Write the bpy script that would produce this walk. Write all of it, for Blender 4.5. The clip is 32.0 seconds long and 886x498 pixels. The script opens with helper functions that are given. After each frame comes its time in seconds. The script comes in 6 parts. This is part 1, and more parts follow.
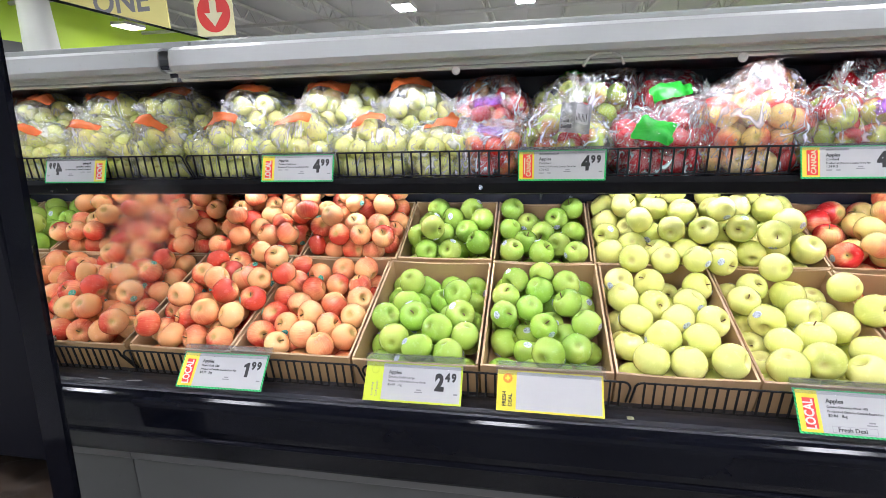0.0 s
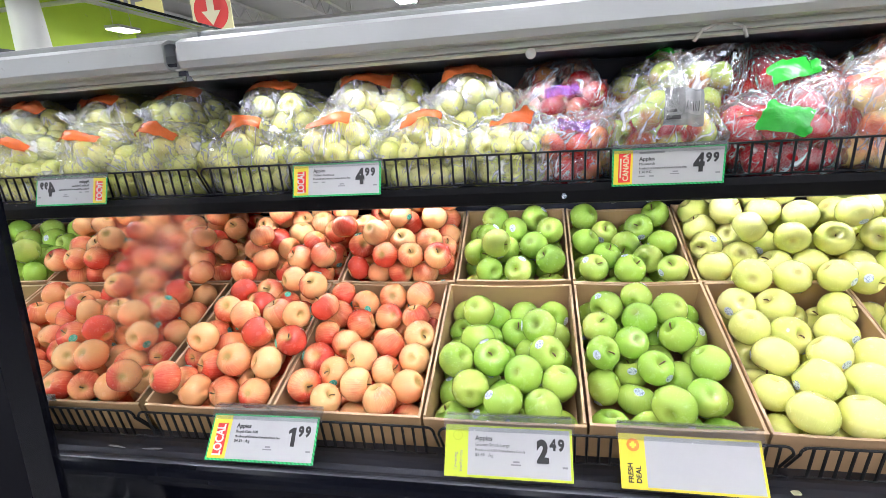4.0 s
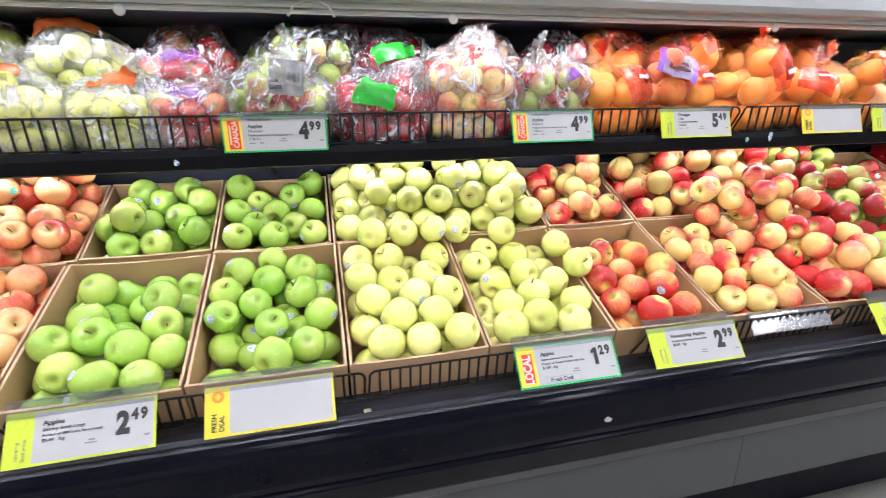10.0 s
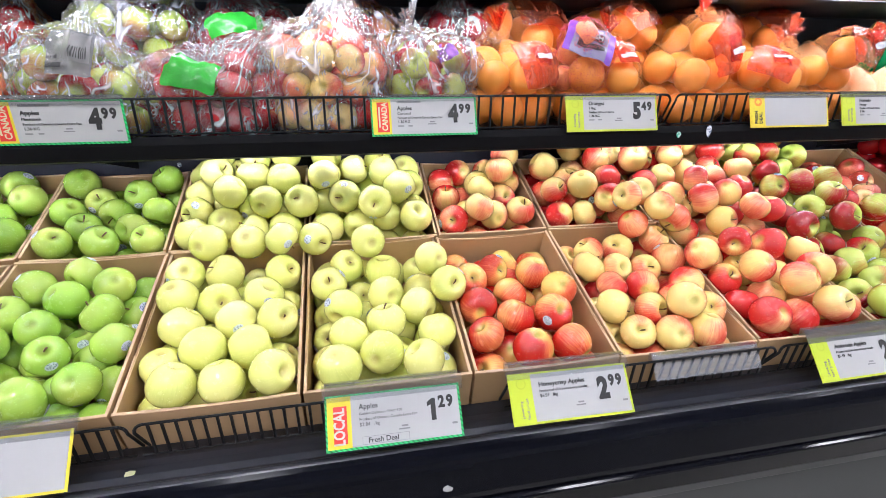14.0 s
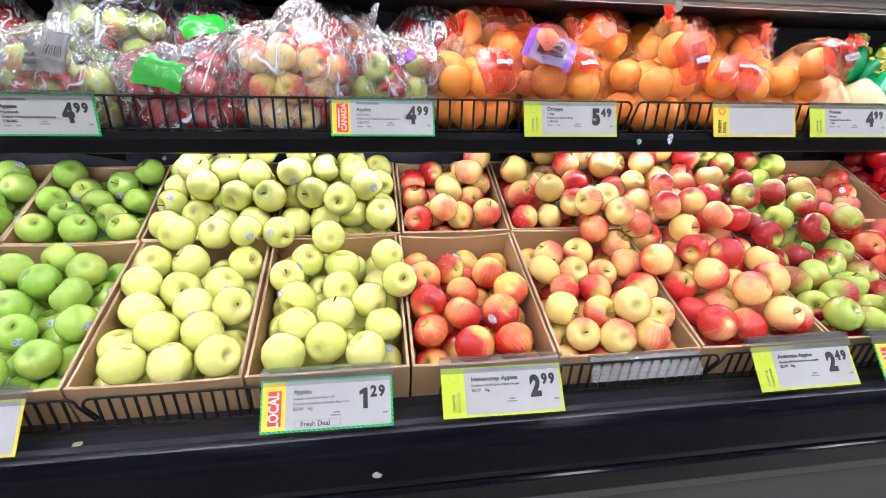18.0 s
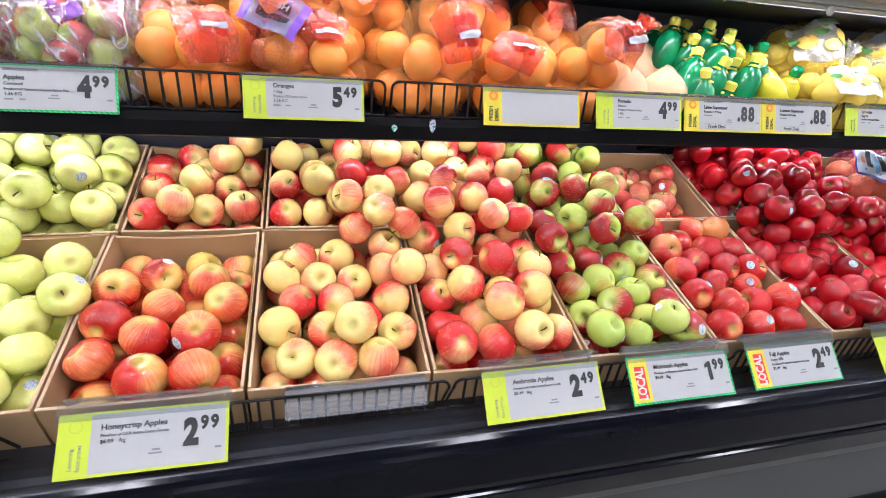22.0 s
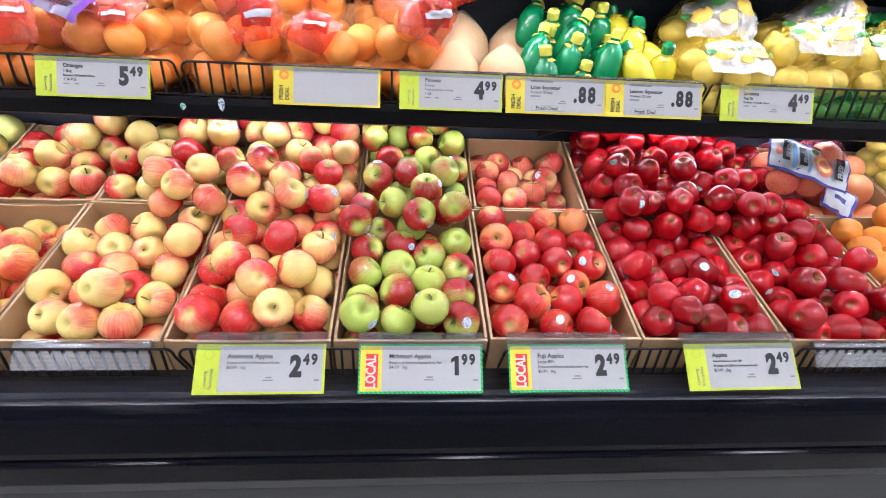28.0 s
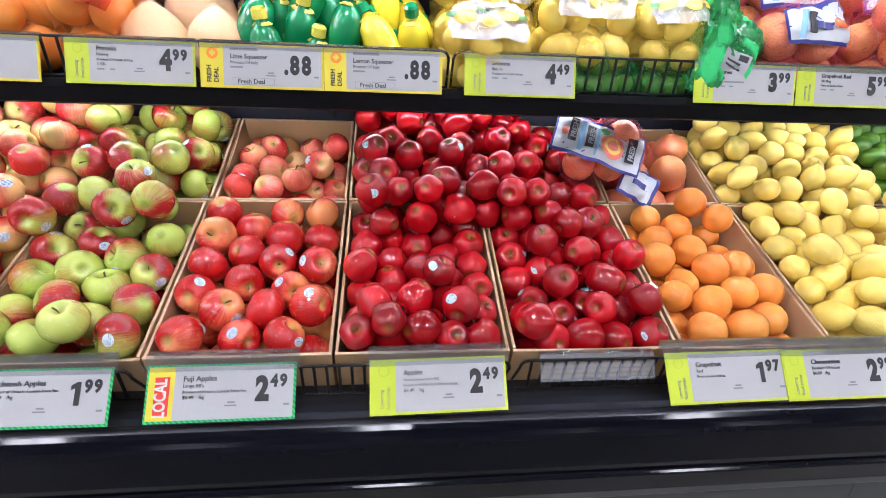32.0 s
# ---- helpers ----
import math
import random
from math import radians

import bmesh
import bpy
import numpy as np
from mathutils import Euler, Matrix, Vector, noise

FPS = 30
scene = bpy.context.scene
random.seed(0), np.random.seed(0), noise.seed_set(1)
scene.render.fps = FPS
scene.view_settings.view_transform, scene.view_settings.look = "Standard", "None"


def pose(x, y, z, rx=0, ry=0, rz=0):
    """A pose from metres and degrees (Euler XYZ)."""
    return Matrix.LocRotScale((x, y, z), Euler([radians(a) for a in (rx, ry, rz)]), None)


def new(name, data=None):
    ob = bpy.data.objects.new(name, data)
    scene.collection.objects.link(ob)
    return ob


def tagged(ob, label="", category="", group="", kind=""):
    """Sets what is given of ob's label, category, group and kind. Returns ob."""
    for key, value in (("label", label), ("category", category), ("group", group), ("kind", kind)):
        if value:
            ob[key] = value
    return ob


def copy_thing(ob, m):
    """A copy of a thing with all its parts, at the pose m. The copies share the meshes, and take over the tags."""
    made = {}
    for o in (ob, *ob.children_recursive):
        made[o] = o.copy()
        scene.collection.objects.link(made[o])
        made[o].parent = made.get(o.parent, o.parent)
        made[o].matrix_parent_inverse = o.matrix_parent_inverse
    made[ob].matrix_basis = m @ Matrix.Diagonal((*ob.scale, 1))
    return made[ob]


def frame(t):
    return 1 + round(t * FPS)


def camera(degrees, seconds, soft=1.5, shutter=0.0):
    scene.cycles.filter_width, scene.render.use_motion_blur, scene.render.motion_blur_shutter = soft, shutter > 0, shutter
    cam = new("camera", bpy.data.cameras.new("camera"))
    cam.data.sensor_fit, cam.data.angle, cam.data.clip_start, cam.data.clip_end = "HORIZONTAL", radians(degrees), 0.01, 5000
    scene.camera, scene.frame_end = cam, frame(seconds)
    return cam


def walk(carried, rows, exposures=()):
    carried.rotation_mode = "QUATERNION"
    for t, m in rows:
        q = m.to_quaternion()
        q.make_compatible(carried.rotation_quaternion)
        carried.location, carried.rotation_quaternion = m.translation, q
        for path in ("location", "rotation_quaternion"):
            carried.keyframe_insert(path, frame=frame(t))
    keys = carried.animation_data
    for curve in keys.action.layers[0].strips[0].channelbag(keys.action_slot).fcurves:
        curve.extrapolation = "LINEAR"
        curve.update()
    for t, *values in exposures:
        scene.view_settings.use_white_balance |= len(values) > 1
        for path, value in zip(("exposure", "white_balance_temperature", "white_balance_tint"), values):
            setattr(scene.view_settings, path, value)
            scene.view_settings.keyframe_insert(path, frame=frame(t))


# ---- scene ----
cam = camera(84.29, 32.0, soft=0.85, shutter=0.35)
# seconds, x, y, z, and the turns about x, y and z
PATH = [
    (0.0, 0.4693, -1.1316, 1.5202, 75.652, 1.484, 10.119),
    (0.5, 0.4478, -1.1009, 1.5153, 75.196, 1.968, 9.763),
    (1.0, 0.4194, -1.0385, 1.5097, 74.880, 2.952, 10.367),
    (1.5, 0.3931, -0.9732, 1.5107, 74.618, 3.535, 10.885),
    (2.0, 0.3601, -0.9319, 1.5220, 74.791, 3.623, 11.570),
    (2.5, 0.3158, -0.9083, 1.5315, 75.075, 3.634, 11.687),
    (3.0, 0.2791, -0.8987, 1.5330, 74.995, 3.787, 10.588),
    (3.5, 0.2537, -0.8935, 1.5364, 74.654, 3.740, 9.919),
    (5.5, 0.2316, -0.8881, 1.5359, 76.710, 2.712, 10.149),
    (6.0, 0.2325, -0.8876, 1.5246, 74.749, 2.522, 9.729),
    (6.5, 0.2425, -0.8865, 1.5111, 72.482, 2.549, 8.106),
    (7.0, 0.2634, -0.8888, 1.5030, 71.287, 2.250, 5.046),
    (7.5, 0.2904, -0.8929, 1.4992, 70.580, 1.568, 1.588),
    (8.0, 0.3151, -0.8983, 1.4926, 70.364, 0.792, -2.092),
    (8.5, 0.3696, -0.9081, 1.4930, 70.929, 1.126, -6.185),
    (9.0, 0.4626, -0.9231, 1.4923, 71.388, 1.909, -9.722),
    (9.5, 0.5611, -0.9457, 1.4927, 71.908, 1.504, -11.692),
    (10.0, 0.6563, -0.9651, 1.4885, 72.276, 0.437, -13.877),
    (10.5, 0.7444, -0.9686, 1.4823, 71.390, -0.914, -15.346),
    (11.0, 0.8031, -0.9495, 1.4751, 69.538, -1.295, -16.261),
    (11.5, 0.8671, -0.9135, 1.4704, 68.759, -1.118, -15.818),
    (12.0, 0.9383, -0.8496, 1.4789, 69.534, -1.251, -15.340),
    (12.5, 0.9940, -0.8069, 1.4802, 70.862, -1.062, -14.170),
    (13.0, 1.0314, -0.7895, 1.4771, 70.818, -0.103, -13.733),
    (13.5, 1.0684, -0.7956, 1.4746, 70.833, 0.465, -13.062),
    (14.0, 1.1078, -0.8128, 1.4774, 70.817, 0.069, -11.521),
    (14.5, 1.1337, -0.8296, 1.4787, 70.652, -0.626, -9.874),
    (16.5, 1.1858, -0.8547, 1.4802, 71.685, -0.408, -7.311),
    (17.0, 1.1985, -0.8591, 1.4833, 71.633, -0.636, -7.879),
    (17.5, 1.2202, -0.8643, 1.4853, 71.333, -0.793, -8.276),
    (18.0, 1.2583, -0.8778, 1.4839, 70.929, -1.046, -8.645),
    (18.5, 1.3045, -0.8878, 1.4897, 70.341, -2.179, -9.703),
    (19.0, 1.3529, -0.8906, 1.4806, 70.184, -2.466, -10.860),
    (19.5, 1.4042, -0.8774, 1.4759, 70.144, -2.399, -12.588),
    (20.0, 1.4713, -0.8395, 1.4740, 69.255, -2.799, -14.105),
    (20.5, 1.5589, -0.7950, 1.4811, 69.259, -3.609, -14.907),
    (21.0, 1.6221, -0.7689, 1.4844, 69.400, -3.901, -15.765),
    (21.5, 1.6897, -0.7596, 1.4800, 68.998, -3.257, -15.708),
    (22.0, 1.7941, -0.7789, 1.4839, 69.129, -3.252, -13.964),
    (22.5, 1.8946, -0.8043, 1.4877, 68.759, -4.009, -10.881),
    (23.0, 1.9700, -0.8257, 1.4775, 68.348, -5.015, -9.028),
    (23.5, 2.0465, -0.8308, 1.4760, 67.582, -3.206, -8.339),
    (24.0, 2.1036, -0.8134, 1.4686, 67.465, -1.948, -9.481),
    (24.5, 2.1668, -0.7905, 1.4737, 67.363, -1.966, -10.238),
    (25.0, 2.2191, -0.7871, 1.4797, 67.721, -2.079, -9.827),
    (25.5, 2.2677, -0.8035, 1.4849, 67.776, -1.971, -8.723),
    (27.5, 2.4426, -0.8832, 1.4786, 67.952, -2.238, -2.776),
    (28.0, 2.4883, -0.8826, 1.4847, 67.994, -2.465, -3.807),
    (28.5, 2.5401, -0.8712, 1.4878, 68.228, -2.201, -5.243),
    (29.0, 2.6098, -0.8379, 1.4800, 68.213, -1.311, -8.017),
    (29.5, 2.6979, -0.7983, 1.4738, 68.255, -1.956, -10.214),
    (30.0, 2.7812, -0.7636, 1.4823, 67.763, -2.558, -11.330),
    (30.5, 2.8633, -0.7506, 1.4795, 67.286, -1.784, -11.388),
    (31.0, 2.9464, -0.7501, 1.4766, 66.885, -1.296, -10.034),
    (31.5, 3.0345, -0.7558, 1.4810, 66.812, -1.813, -7.840),
    (32.0, 3.1174, -0.7640, 1.4773, 66.027, -2.356, -5.439),
]
EXPOSURE = [(0.0, -0.88, 6150, 17), (6.0, -0.78, 6150, 17), (13.0, -0.93, 6150, 18), (21.0, -0.97, 6050, 18), (28.0, -1.02, 6000, 20), (32.0, -1.08, 6000, 20)]
walk(cam, [(t, pose(x, y, z, rx, ry, rz)) for t, x, y, z, rx, ry, rz in PATH], EXPOSURE)

# ---- world and large lights ----
world = bpy.data.worlds.new("world")
scene.world = world
world.use_nodes = True
world.node_tree.nodes["Background"].inputs[0].default_value = (0.85, 0.92, 1.0, 1)
world.node_tree.nodes["Background"].inputs[1].default_value = 0.05

TUBE = 75.0        # glow of the tube under the canopy
SHELF_FILL = 84.0   # glow of the slim fill tube added unseen under the shelf
HIGH_BAY = 180.0    # glow of the ceiling fixtures


# ---- materials ----
def mat(name, build):
    m = bpy.data.materials.new(name)
    m.use_nodes = True
    t = m.node_tree
    t.nodes.clear()
    out = t.nodes.new("ShaderNodeOutputMaterial")
    build(t, out)
    return m


def nd(t, kind, **inputs):
    n = t.nodes.new("ShaderNode" + kind)
    for k, v in inputs.items():
        k = k.replace("_", " ")
        if hasattr(v, "is_linked") or hasattr(v, "links"):
            t.links.new(v, n.inputs[k])
        else:
            n.inputs[k].default_value = v
    return n


def rgba(c):
    return (c[0], c[1], c[2], 1.0)


def coords(t, scale=1.0, which="Object"):
    c = t.nodes.new("ShaderNodeTexCoord")
    return c.outputs[which]


def mixc(t, fac, a, b, mode="MIX"):
    n = t.nodes.new("ShaderNodeMix")
    n.data_type, n.blend_type = "RGBA", mode
    for sock, v in ((n.inputs[0], fac), (n.inputs[6], a), (n.inputs[7], b)):
        if hasattr(v, "links"):
            t.links.new(v, sock)
        elif isinstance(v, tuple):
            sock.default_value = rgba(v)
        else:
            sock.default_value = v
    return n.outputs[2]


def maths(t, op, a, b=0.0, c=0.0, clamp=False):
    n = t.nodes.new("ShaderNodeMath")
    n.operation, n.use_clamp = op, clamp
    for i, v in enumerate((a, b, c)):
        if hasattr(v, "links"):
            t.links.new(v, n.inputs[i])
        else:
            n.inputs[i].default_value = v
    return n.outputs[0]


def plain(name, colour, rough=0.5, metal=0.0, vary=0.15, scale=8.0, bump=0.0, coat=0.0, spec=0.5, fine=None):
    """A surface with soft blotches, a finer grain and a little relief."""
    def build(t, out):
        co = coords(t)
        n1 = nd(t, "TexNoise", Vector=co, Scale=scale, Detail=6.0)
        n2 = nd(t, "TexNoise", Vector=co, Scale=(fine or scale * 14), Detail=3.0)
        dark = tuple(x * (1 - vary) for x in colour)
        lite = tuple(min(1.0, x * (1 + vary * 0.7)) for x in colour)
        c = mixc(t, n1.outputs[0], dark, lite)
        c = mixc(t, maths(t, "MULTIPLY", n2.outputs[0], vary * 0.5), c, tuple(x * 0.6 for x in colour))
        p = nd(t, "BsdfPrincipled", Base_Color=c, Metallic=metal, Specular_IOR_Level=spec)
        r = maths(t, "MULTIPLY_ADD", n1.outputs[0], 0.25, rough - 0.12)
        t.links.new(r, p.inputs["Roughness"])
        p.inputs["Coat Weight"].default_value = coat
        p.inputs["Coat Roughness"].default_value = 0.08
        if bump:
            b = nd(t, "Bump", Height=n2.outputs[0], Strength=bump, Distance=0.002)
            t.links.new(b.outputs[0], p.inputs["Normal"])
        t.links.new(p.outputs[0], out.inputs[0])
    return mat(name, build)


def glow(name, colour, strength):
    def build(t, out):
        e = nd(t, "Emission", Color=rgba(colour), Strength=strength)
        t.links.new(e.outputs[0], out.inputs[0])
    return mat(name, build)


def fruit_skin(name, ground, blush, lo, hi, streak=0.15, alt=None, rough=0.25, dots=0.12, bump=0.0, pore=60.0, coat=0.38, cavity=None, gain=1.0, spec=0.5, cheek=0.34, fade=0.0, mid=None):
    """Skin with a ground colour, a blush that covers a part of it (more on some fruits than on others),
    streaks from stem to calyx, pale dots and a waxy coat."""
    def build(t, out):
        co = coords(t)
        rnd = t.nodes.new("ShaderNodeObjectInfo").outputs["Random"]
        sep = nd(t, "SeparateXYZ", Vector=co)
        x, y, z = sep.outputs[0], sep.outputs[1], sep.outputs[2]
        shift = nd(t, "CombineXYZ", X=maths(t, "MULTIPLY", rnd, 7.3), Y=maths(t, "MULTIPLY", rnd, 3.1), Z=maths(t, "MULTIPLY", rnd, 5.7))
        moved = nd(t, "VectorMath", Vector=co)
        t.links.new(shift.outputs[0], moved.inputs[1])
        blot = nd(t, "TexNoise", Vector=moved.outputs[0], Scale=15.0, Detail=3.0, Roughness=0.5)
        ang = maths(t, "ARCTAN2", y, x)
        along = nd(t, "CombineXYZ", X=maths(t, "MULTIPLY", ang, 11.0), Y=maths(t, "MULTIPLY", z, 14.0), Z=maths(t, "MULTIPLY", rnd, 40.0))
        stripes = nd(t, "TexNoise", Vector=along.outputs[0], Scale=1.6, Detail=4.0, Roughness=0.65)
        side = maths(t, "MULTIPLY", maths(t, "SINE", maths(t, "ADD", ang, maths(t, "MULTIPLY", rnd, 60.0))), cheek)
        cover = maths(t, "MULTIPLY_ADD", maths(t, "FRACT", maths(t, "MULTIPLY", rnd, 17.0)), hi - lo, lo)
        f = maths(t, "ADD", maths(t, "ADD", side, cover), maths(t, "MULTIPLY", maths(t, "SUBTRACT", blot.outputs[0], 0.5), 0.9))
        f = maths(t, "ADD", f, maths(t, "MULTIPLY", maths(t, "SUBTRACT", stripes.outputs[0], 0.5), streak * 2.0))
        thin = nd(t, "CombineXYZ", X=maths(t, "MULTIPLY", ang, 30.0), Y=maths(t, "MULTIPLY", z, 22.0), Z=maths(t, "MULTIPLY", rnd, 23.0))
        hairs = nd(t, "TexNoise", Vector=thin.outputs[0], Scale=1.0, Detail=2.0, Roughness=0.6)
        f = maths(t, "ADD", f, maths(t, "MULTIPLY", maths(t, "SUBTRACT", hairs.outputs[0], 0.5), streak * 0.45))
        rho = maths(t, "SQRT", maths(t, "ADD", maths(t, "MULTIPLY", x, x), maths(t, "MULTIPLY", y, y)))
        if fade:
            # the ground colour shows round the stem and the eye
            pole = nd(t, "MapRange", Value=maths(t, "ADD", rho, maths(t, "MULTIPLY", maths(t, "SUBTRACT", blot.outputs[0], 0.5), 0.02)))
            pole.inputs["From Min"].default_value, pole.inputs["From Max"].default_value = 0.026, 0.008
            f = maths(t, "SUBTRACT", f, maths(t, "MULTIPLY", pole.outputs[0], fade))
        f = maths(t, "MULTIPLY_ADD", f, gain, 0.5 - 0.5 * gain)
        f = maths(t, "SMOOTH_MIN", maths(t, "SMOOTH_MAX", f, 0.0, 0.15), 1.0, 0.15, clamp=True)
        g2 = alt or tuple(v * 0.85 for v in ground)
        base = mixc(t, maths(t, "FRACT", maths(t, "MULTIPLY", rnd, 29.0)), ground, g2)
        deep = tuple(v * 0.55 for v in blush)
        red = mixc(t, maths(t, "MULTIPLY_ADD", stripes.outputs[0], 0.5, maths(t, "MULTIPLY_ADD", maths(t, "FRACT", maths(t, "MULTIPLY", rnd, 53.0)), 0.5, -0.35), clamp=True), blush, deep)
        if mid:
            # a warm tone between the ground colour and the blush
            half = mixc(t, maths(t, "MULTIPLY", f, 1.7, clamp=True), base, mid)
            c = mixc(t, maths(t, "MULTIPLY_ADD", f, 1.7, -0.7, clamp=True), half, red)
        else:
            c = mixc(t, f, base, red)
        spots = nd(t, "TexVoronoi", Vector=co, Scale=170.0)
        sp = maths(t, "MULTIPLY", maths(t, "LESS_THAN", spots.outputs[0], 0.16), dots)
        c = mixc(t, sp, c, tuple(min(1.0, v * 1.3 + 0.12) for v in ground))
        # russet round the stem
        if cavity:
            hollow = nd(t, "MapRange", Value=maths(t, "ADD", rho, maths(t, "MULTIPLY", maths(t, "SUBTRACT", blot.outputs[0], 0.5), 0.012)))
            hollow.inputs["From Min"].default_value, hollow.inputs["From Max"].default_value = 0.014, 0.004
            c = mixc(t, maths(t, "MULTIPLY", hollow.outputs[0], 0.75), c, cavity)
        p = nd(t, "BsdfPrincipled", Base_Color=c, Roughness=rough, Specular_IOR_Level=spec)
        p.inputs["Coat Weight"].default_value = coat
        p.inputs["Coat Roughness"].default_value = 0.09
        p.inputs["Subsurface Weight"].default_value = 0.03
        p.inputs["Subsurface Radius"].default_value = (0.006, 0.004, 0.002)
        fine = nd(t, "TexNoise", Vector=co, Scale=pore, Detail=3.0)
        rr = maths(t, "MULTIPLY_ADD", fine.outputs[0], 0.18, rough - 0.09)
        t.links.new(rr, p.inputs["Roughness"])
        if bump:
            cell = nd(t, "TexVoronoi", Vector=co, Scale=pore * 6)
            b = nd(t, "Bump", Height=cell.outputs[0], Strength=bump, Distance=0.001)
        else:
            b = nd(t, "Bump", Height=fine.outputs[0], Strength=0.12, Distance=0.002)
        t.links.new(b.outputs[0], p.inputs["Normal"])
        t.links.new(p.outputs[0], out.inputs[0])
    return mat(name, build)


def cardboard(name, colour):
    def build(t, out):
        co = coords(t)
        rnd = t.nodes.new("ShaderNodeObjectInfo").outputs["Random"]
        n1 = nd(t, "TexNoise", Vector=co, Scale=7.0, Detail=5.0)
        st = nd(t, "Mapping", Vector=co, Scale=(14.0, 14.0, 320.0))
        n2 = nd(t, "TexNoise", Vector=st.outputs[0], Scale=3.0, Detail=3.0)
        c = mixc(t, n1.outputs[0], tuple(v * 0.82 for v in colour), tuple(v * 1.12 for v in colour))
        c = mixc(t, maths(t, "MULTIPLY", n2.outputs[0], 0.3), c, tuple(v * 0.6 for v in colour))
        c = mixc(t, maths(t, "MULTIPLY", rnd, 0.25), c, (0.55, 0.38, 0.25))
        p = nd(t, "BsdfPrincipled", Base_Color=c, Roughness=0.85, Specular_IOR_Level=0.2)
        b = nd(t, "Bump", Height=n2.outputs[0], Strength=0.25, Distance=0.001)
        t.links.new(b.outputs[0], p.inputs["Normal"])
        t.links.new(p.outputs[0], out.inputs[0])
    return mat(name, build)


def film(name, tint, haze=0.06, gloss=0.6, glint_paint=0.5, milk=(0.84, 0.85, 0.87), spread=1.0):
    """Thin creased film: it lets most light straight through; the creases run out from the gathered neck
    (the cloth directions kept on the mesh); highlights along them are painted in as pale matt streaks."""
    def build(t, out):
        co = coords(t)
        rnd = t.nodes.new("ShaderNodeObjectInfo").outputs["Random"]
        cloth = t.nodes.new("ShaderNodeAttribute")
        cloth.attribute_name = "cloth"
        off = nd(t, "CombineXYZ", X=maths(t, "MULTIPLY", rnd, 5.0), Y=maths(t, "MULTIPLY", rnd, 9.0), Z=maths(t, "MULTIPLY", rnd, 3.0))
        moved = nd(t, "VectorMath", Vector=cloth.outputs["Vector"])
        t.links.new(off.outputs[0], moved.inputs[1])
        spot = nd(t, "VectorMath", Vector=co)
        t.links.new(off.outputs[0], spot.inputs[1])
        w1 = nd(t, "TexNoise", Vector=moved.outputs[0], Scale=1.9 * spread, Detail=1.5, Roughness=0.55, Distortion=0.5)
        w2 = nd(t, "TexNoise", Vector=moved.outputs[0], Scale=4.2 * spread, Detail=2.0, Roughness=0.6, Distortion=0.9)
        big = nd(t, "TexNoise", Vector=spot.outputs[0], Scale=15.0, Detail=2.0)
        small = nd(t, "TexNoise", Vector=spot.outputs[0], Scale=34.0, Detail=2.0, Distortion=0.8)
        h = maths(t, "ADD", maths(t, "ADD", w1.outputs[0], maths(t, "MULTIPLY", w2.outputs[0], 0.8)), maths(t, "MULTIPLY", small.outputs[0], 0.12))
        b = nd(t, "Bump", Height=h, Strength=0.8, Distance=0.02)
        clear = nd(t, "BsdfTransparent", Color=rgba(tint))
        shine = nd(t, "BsdfGlossy", Color=(0.95, 0.95, 0.95, 1), Roughness=0.10, Normal=b.outputs[0])
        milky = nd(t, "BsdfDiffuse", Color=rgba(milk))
        fr = nd(t, "Fresnel", IOR=1.5, Normal=b.outputs[0])
        s1 = nd(t, "MixShader", Fac=maths(t, "MULTIPLY_ADD", fr.outputs[0], gloss, 0.04, clamp=True))
        t.links.new(clear.outputs[0], s1.inputs[1])
        t.links.new(shine.outputs[0], s1.inputs[2])
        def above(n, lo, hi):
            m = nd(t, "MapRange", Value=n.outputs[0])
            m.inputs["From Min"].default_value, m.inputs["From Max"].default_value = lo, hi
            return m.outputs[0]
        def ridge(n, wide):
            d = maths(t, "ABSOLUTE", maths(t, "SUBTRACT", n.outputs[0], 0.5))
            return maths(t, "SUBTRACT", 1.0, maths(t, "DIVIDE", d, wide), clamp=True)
        # highlight streaks along the creases, painted as pale matt colour
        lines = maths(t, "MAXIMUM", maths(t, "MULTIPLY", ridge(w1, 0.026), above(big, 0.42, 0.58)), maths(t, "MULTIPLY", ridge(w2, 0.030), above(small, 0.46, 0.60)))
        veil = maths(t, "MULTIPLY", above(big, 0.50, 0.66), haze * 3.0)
        fold = maths(t, "MULTIPLY_ADD", lines, glint_paint, maths(t, "ADD", veil, haze), clamp=True)
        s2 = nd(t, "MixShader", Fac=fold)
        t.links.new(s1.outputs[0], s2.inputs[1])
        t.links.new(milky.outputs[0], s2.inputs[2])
        t.links.new(s2.outputs[0], out.inputs[0])
    return mat(name, build)


def tinted_film(name, colour, cover=0.45):
    """Coloured film that dims what lies behind it, with a glossy face."""
    def build(t, out):
        co = coords(t)
        n = nd(t, "TexNoise", Vector=co, Scale=26.0, Detail=3.0, Distortion=0.6)
        b = nd(t, "Bump", Height=n.outputs[0], Strength=0.6, Distance=0.01)
        clear = nd(t, "BsdfTransparent", Color=rgba(tuple(min(1.0, c * 1.1) for c in colour)))
        p = nd(t, "BsdfPrincipled", Base_Color=rgba(colour), Roughness=0.12, Normal=b.outputs[0])
        s = nd(t, "MixShader", Fac=maths(t, "MULTIPLY_ADD", n.outputs[0], 0.4, cover - 0.2, clamp=True))
        t.links.new(clear.outputs[0], s.inputs[1])
        t.links.new(p.outputs[0], s.inputs[2])
        t.links.new(s.outputs[0], out.inputs[0])
    return mat(name, build)


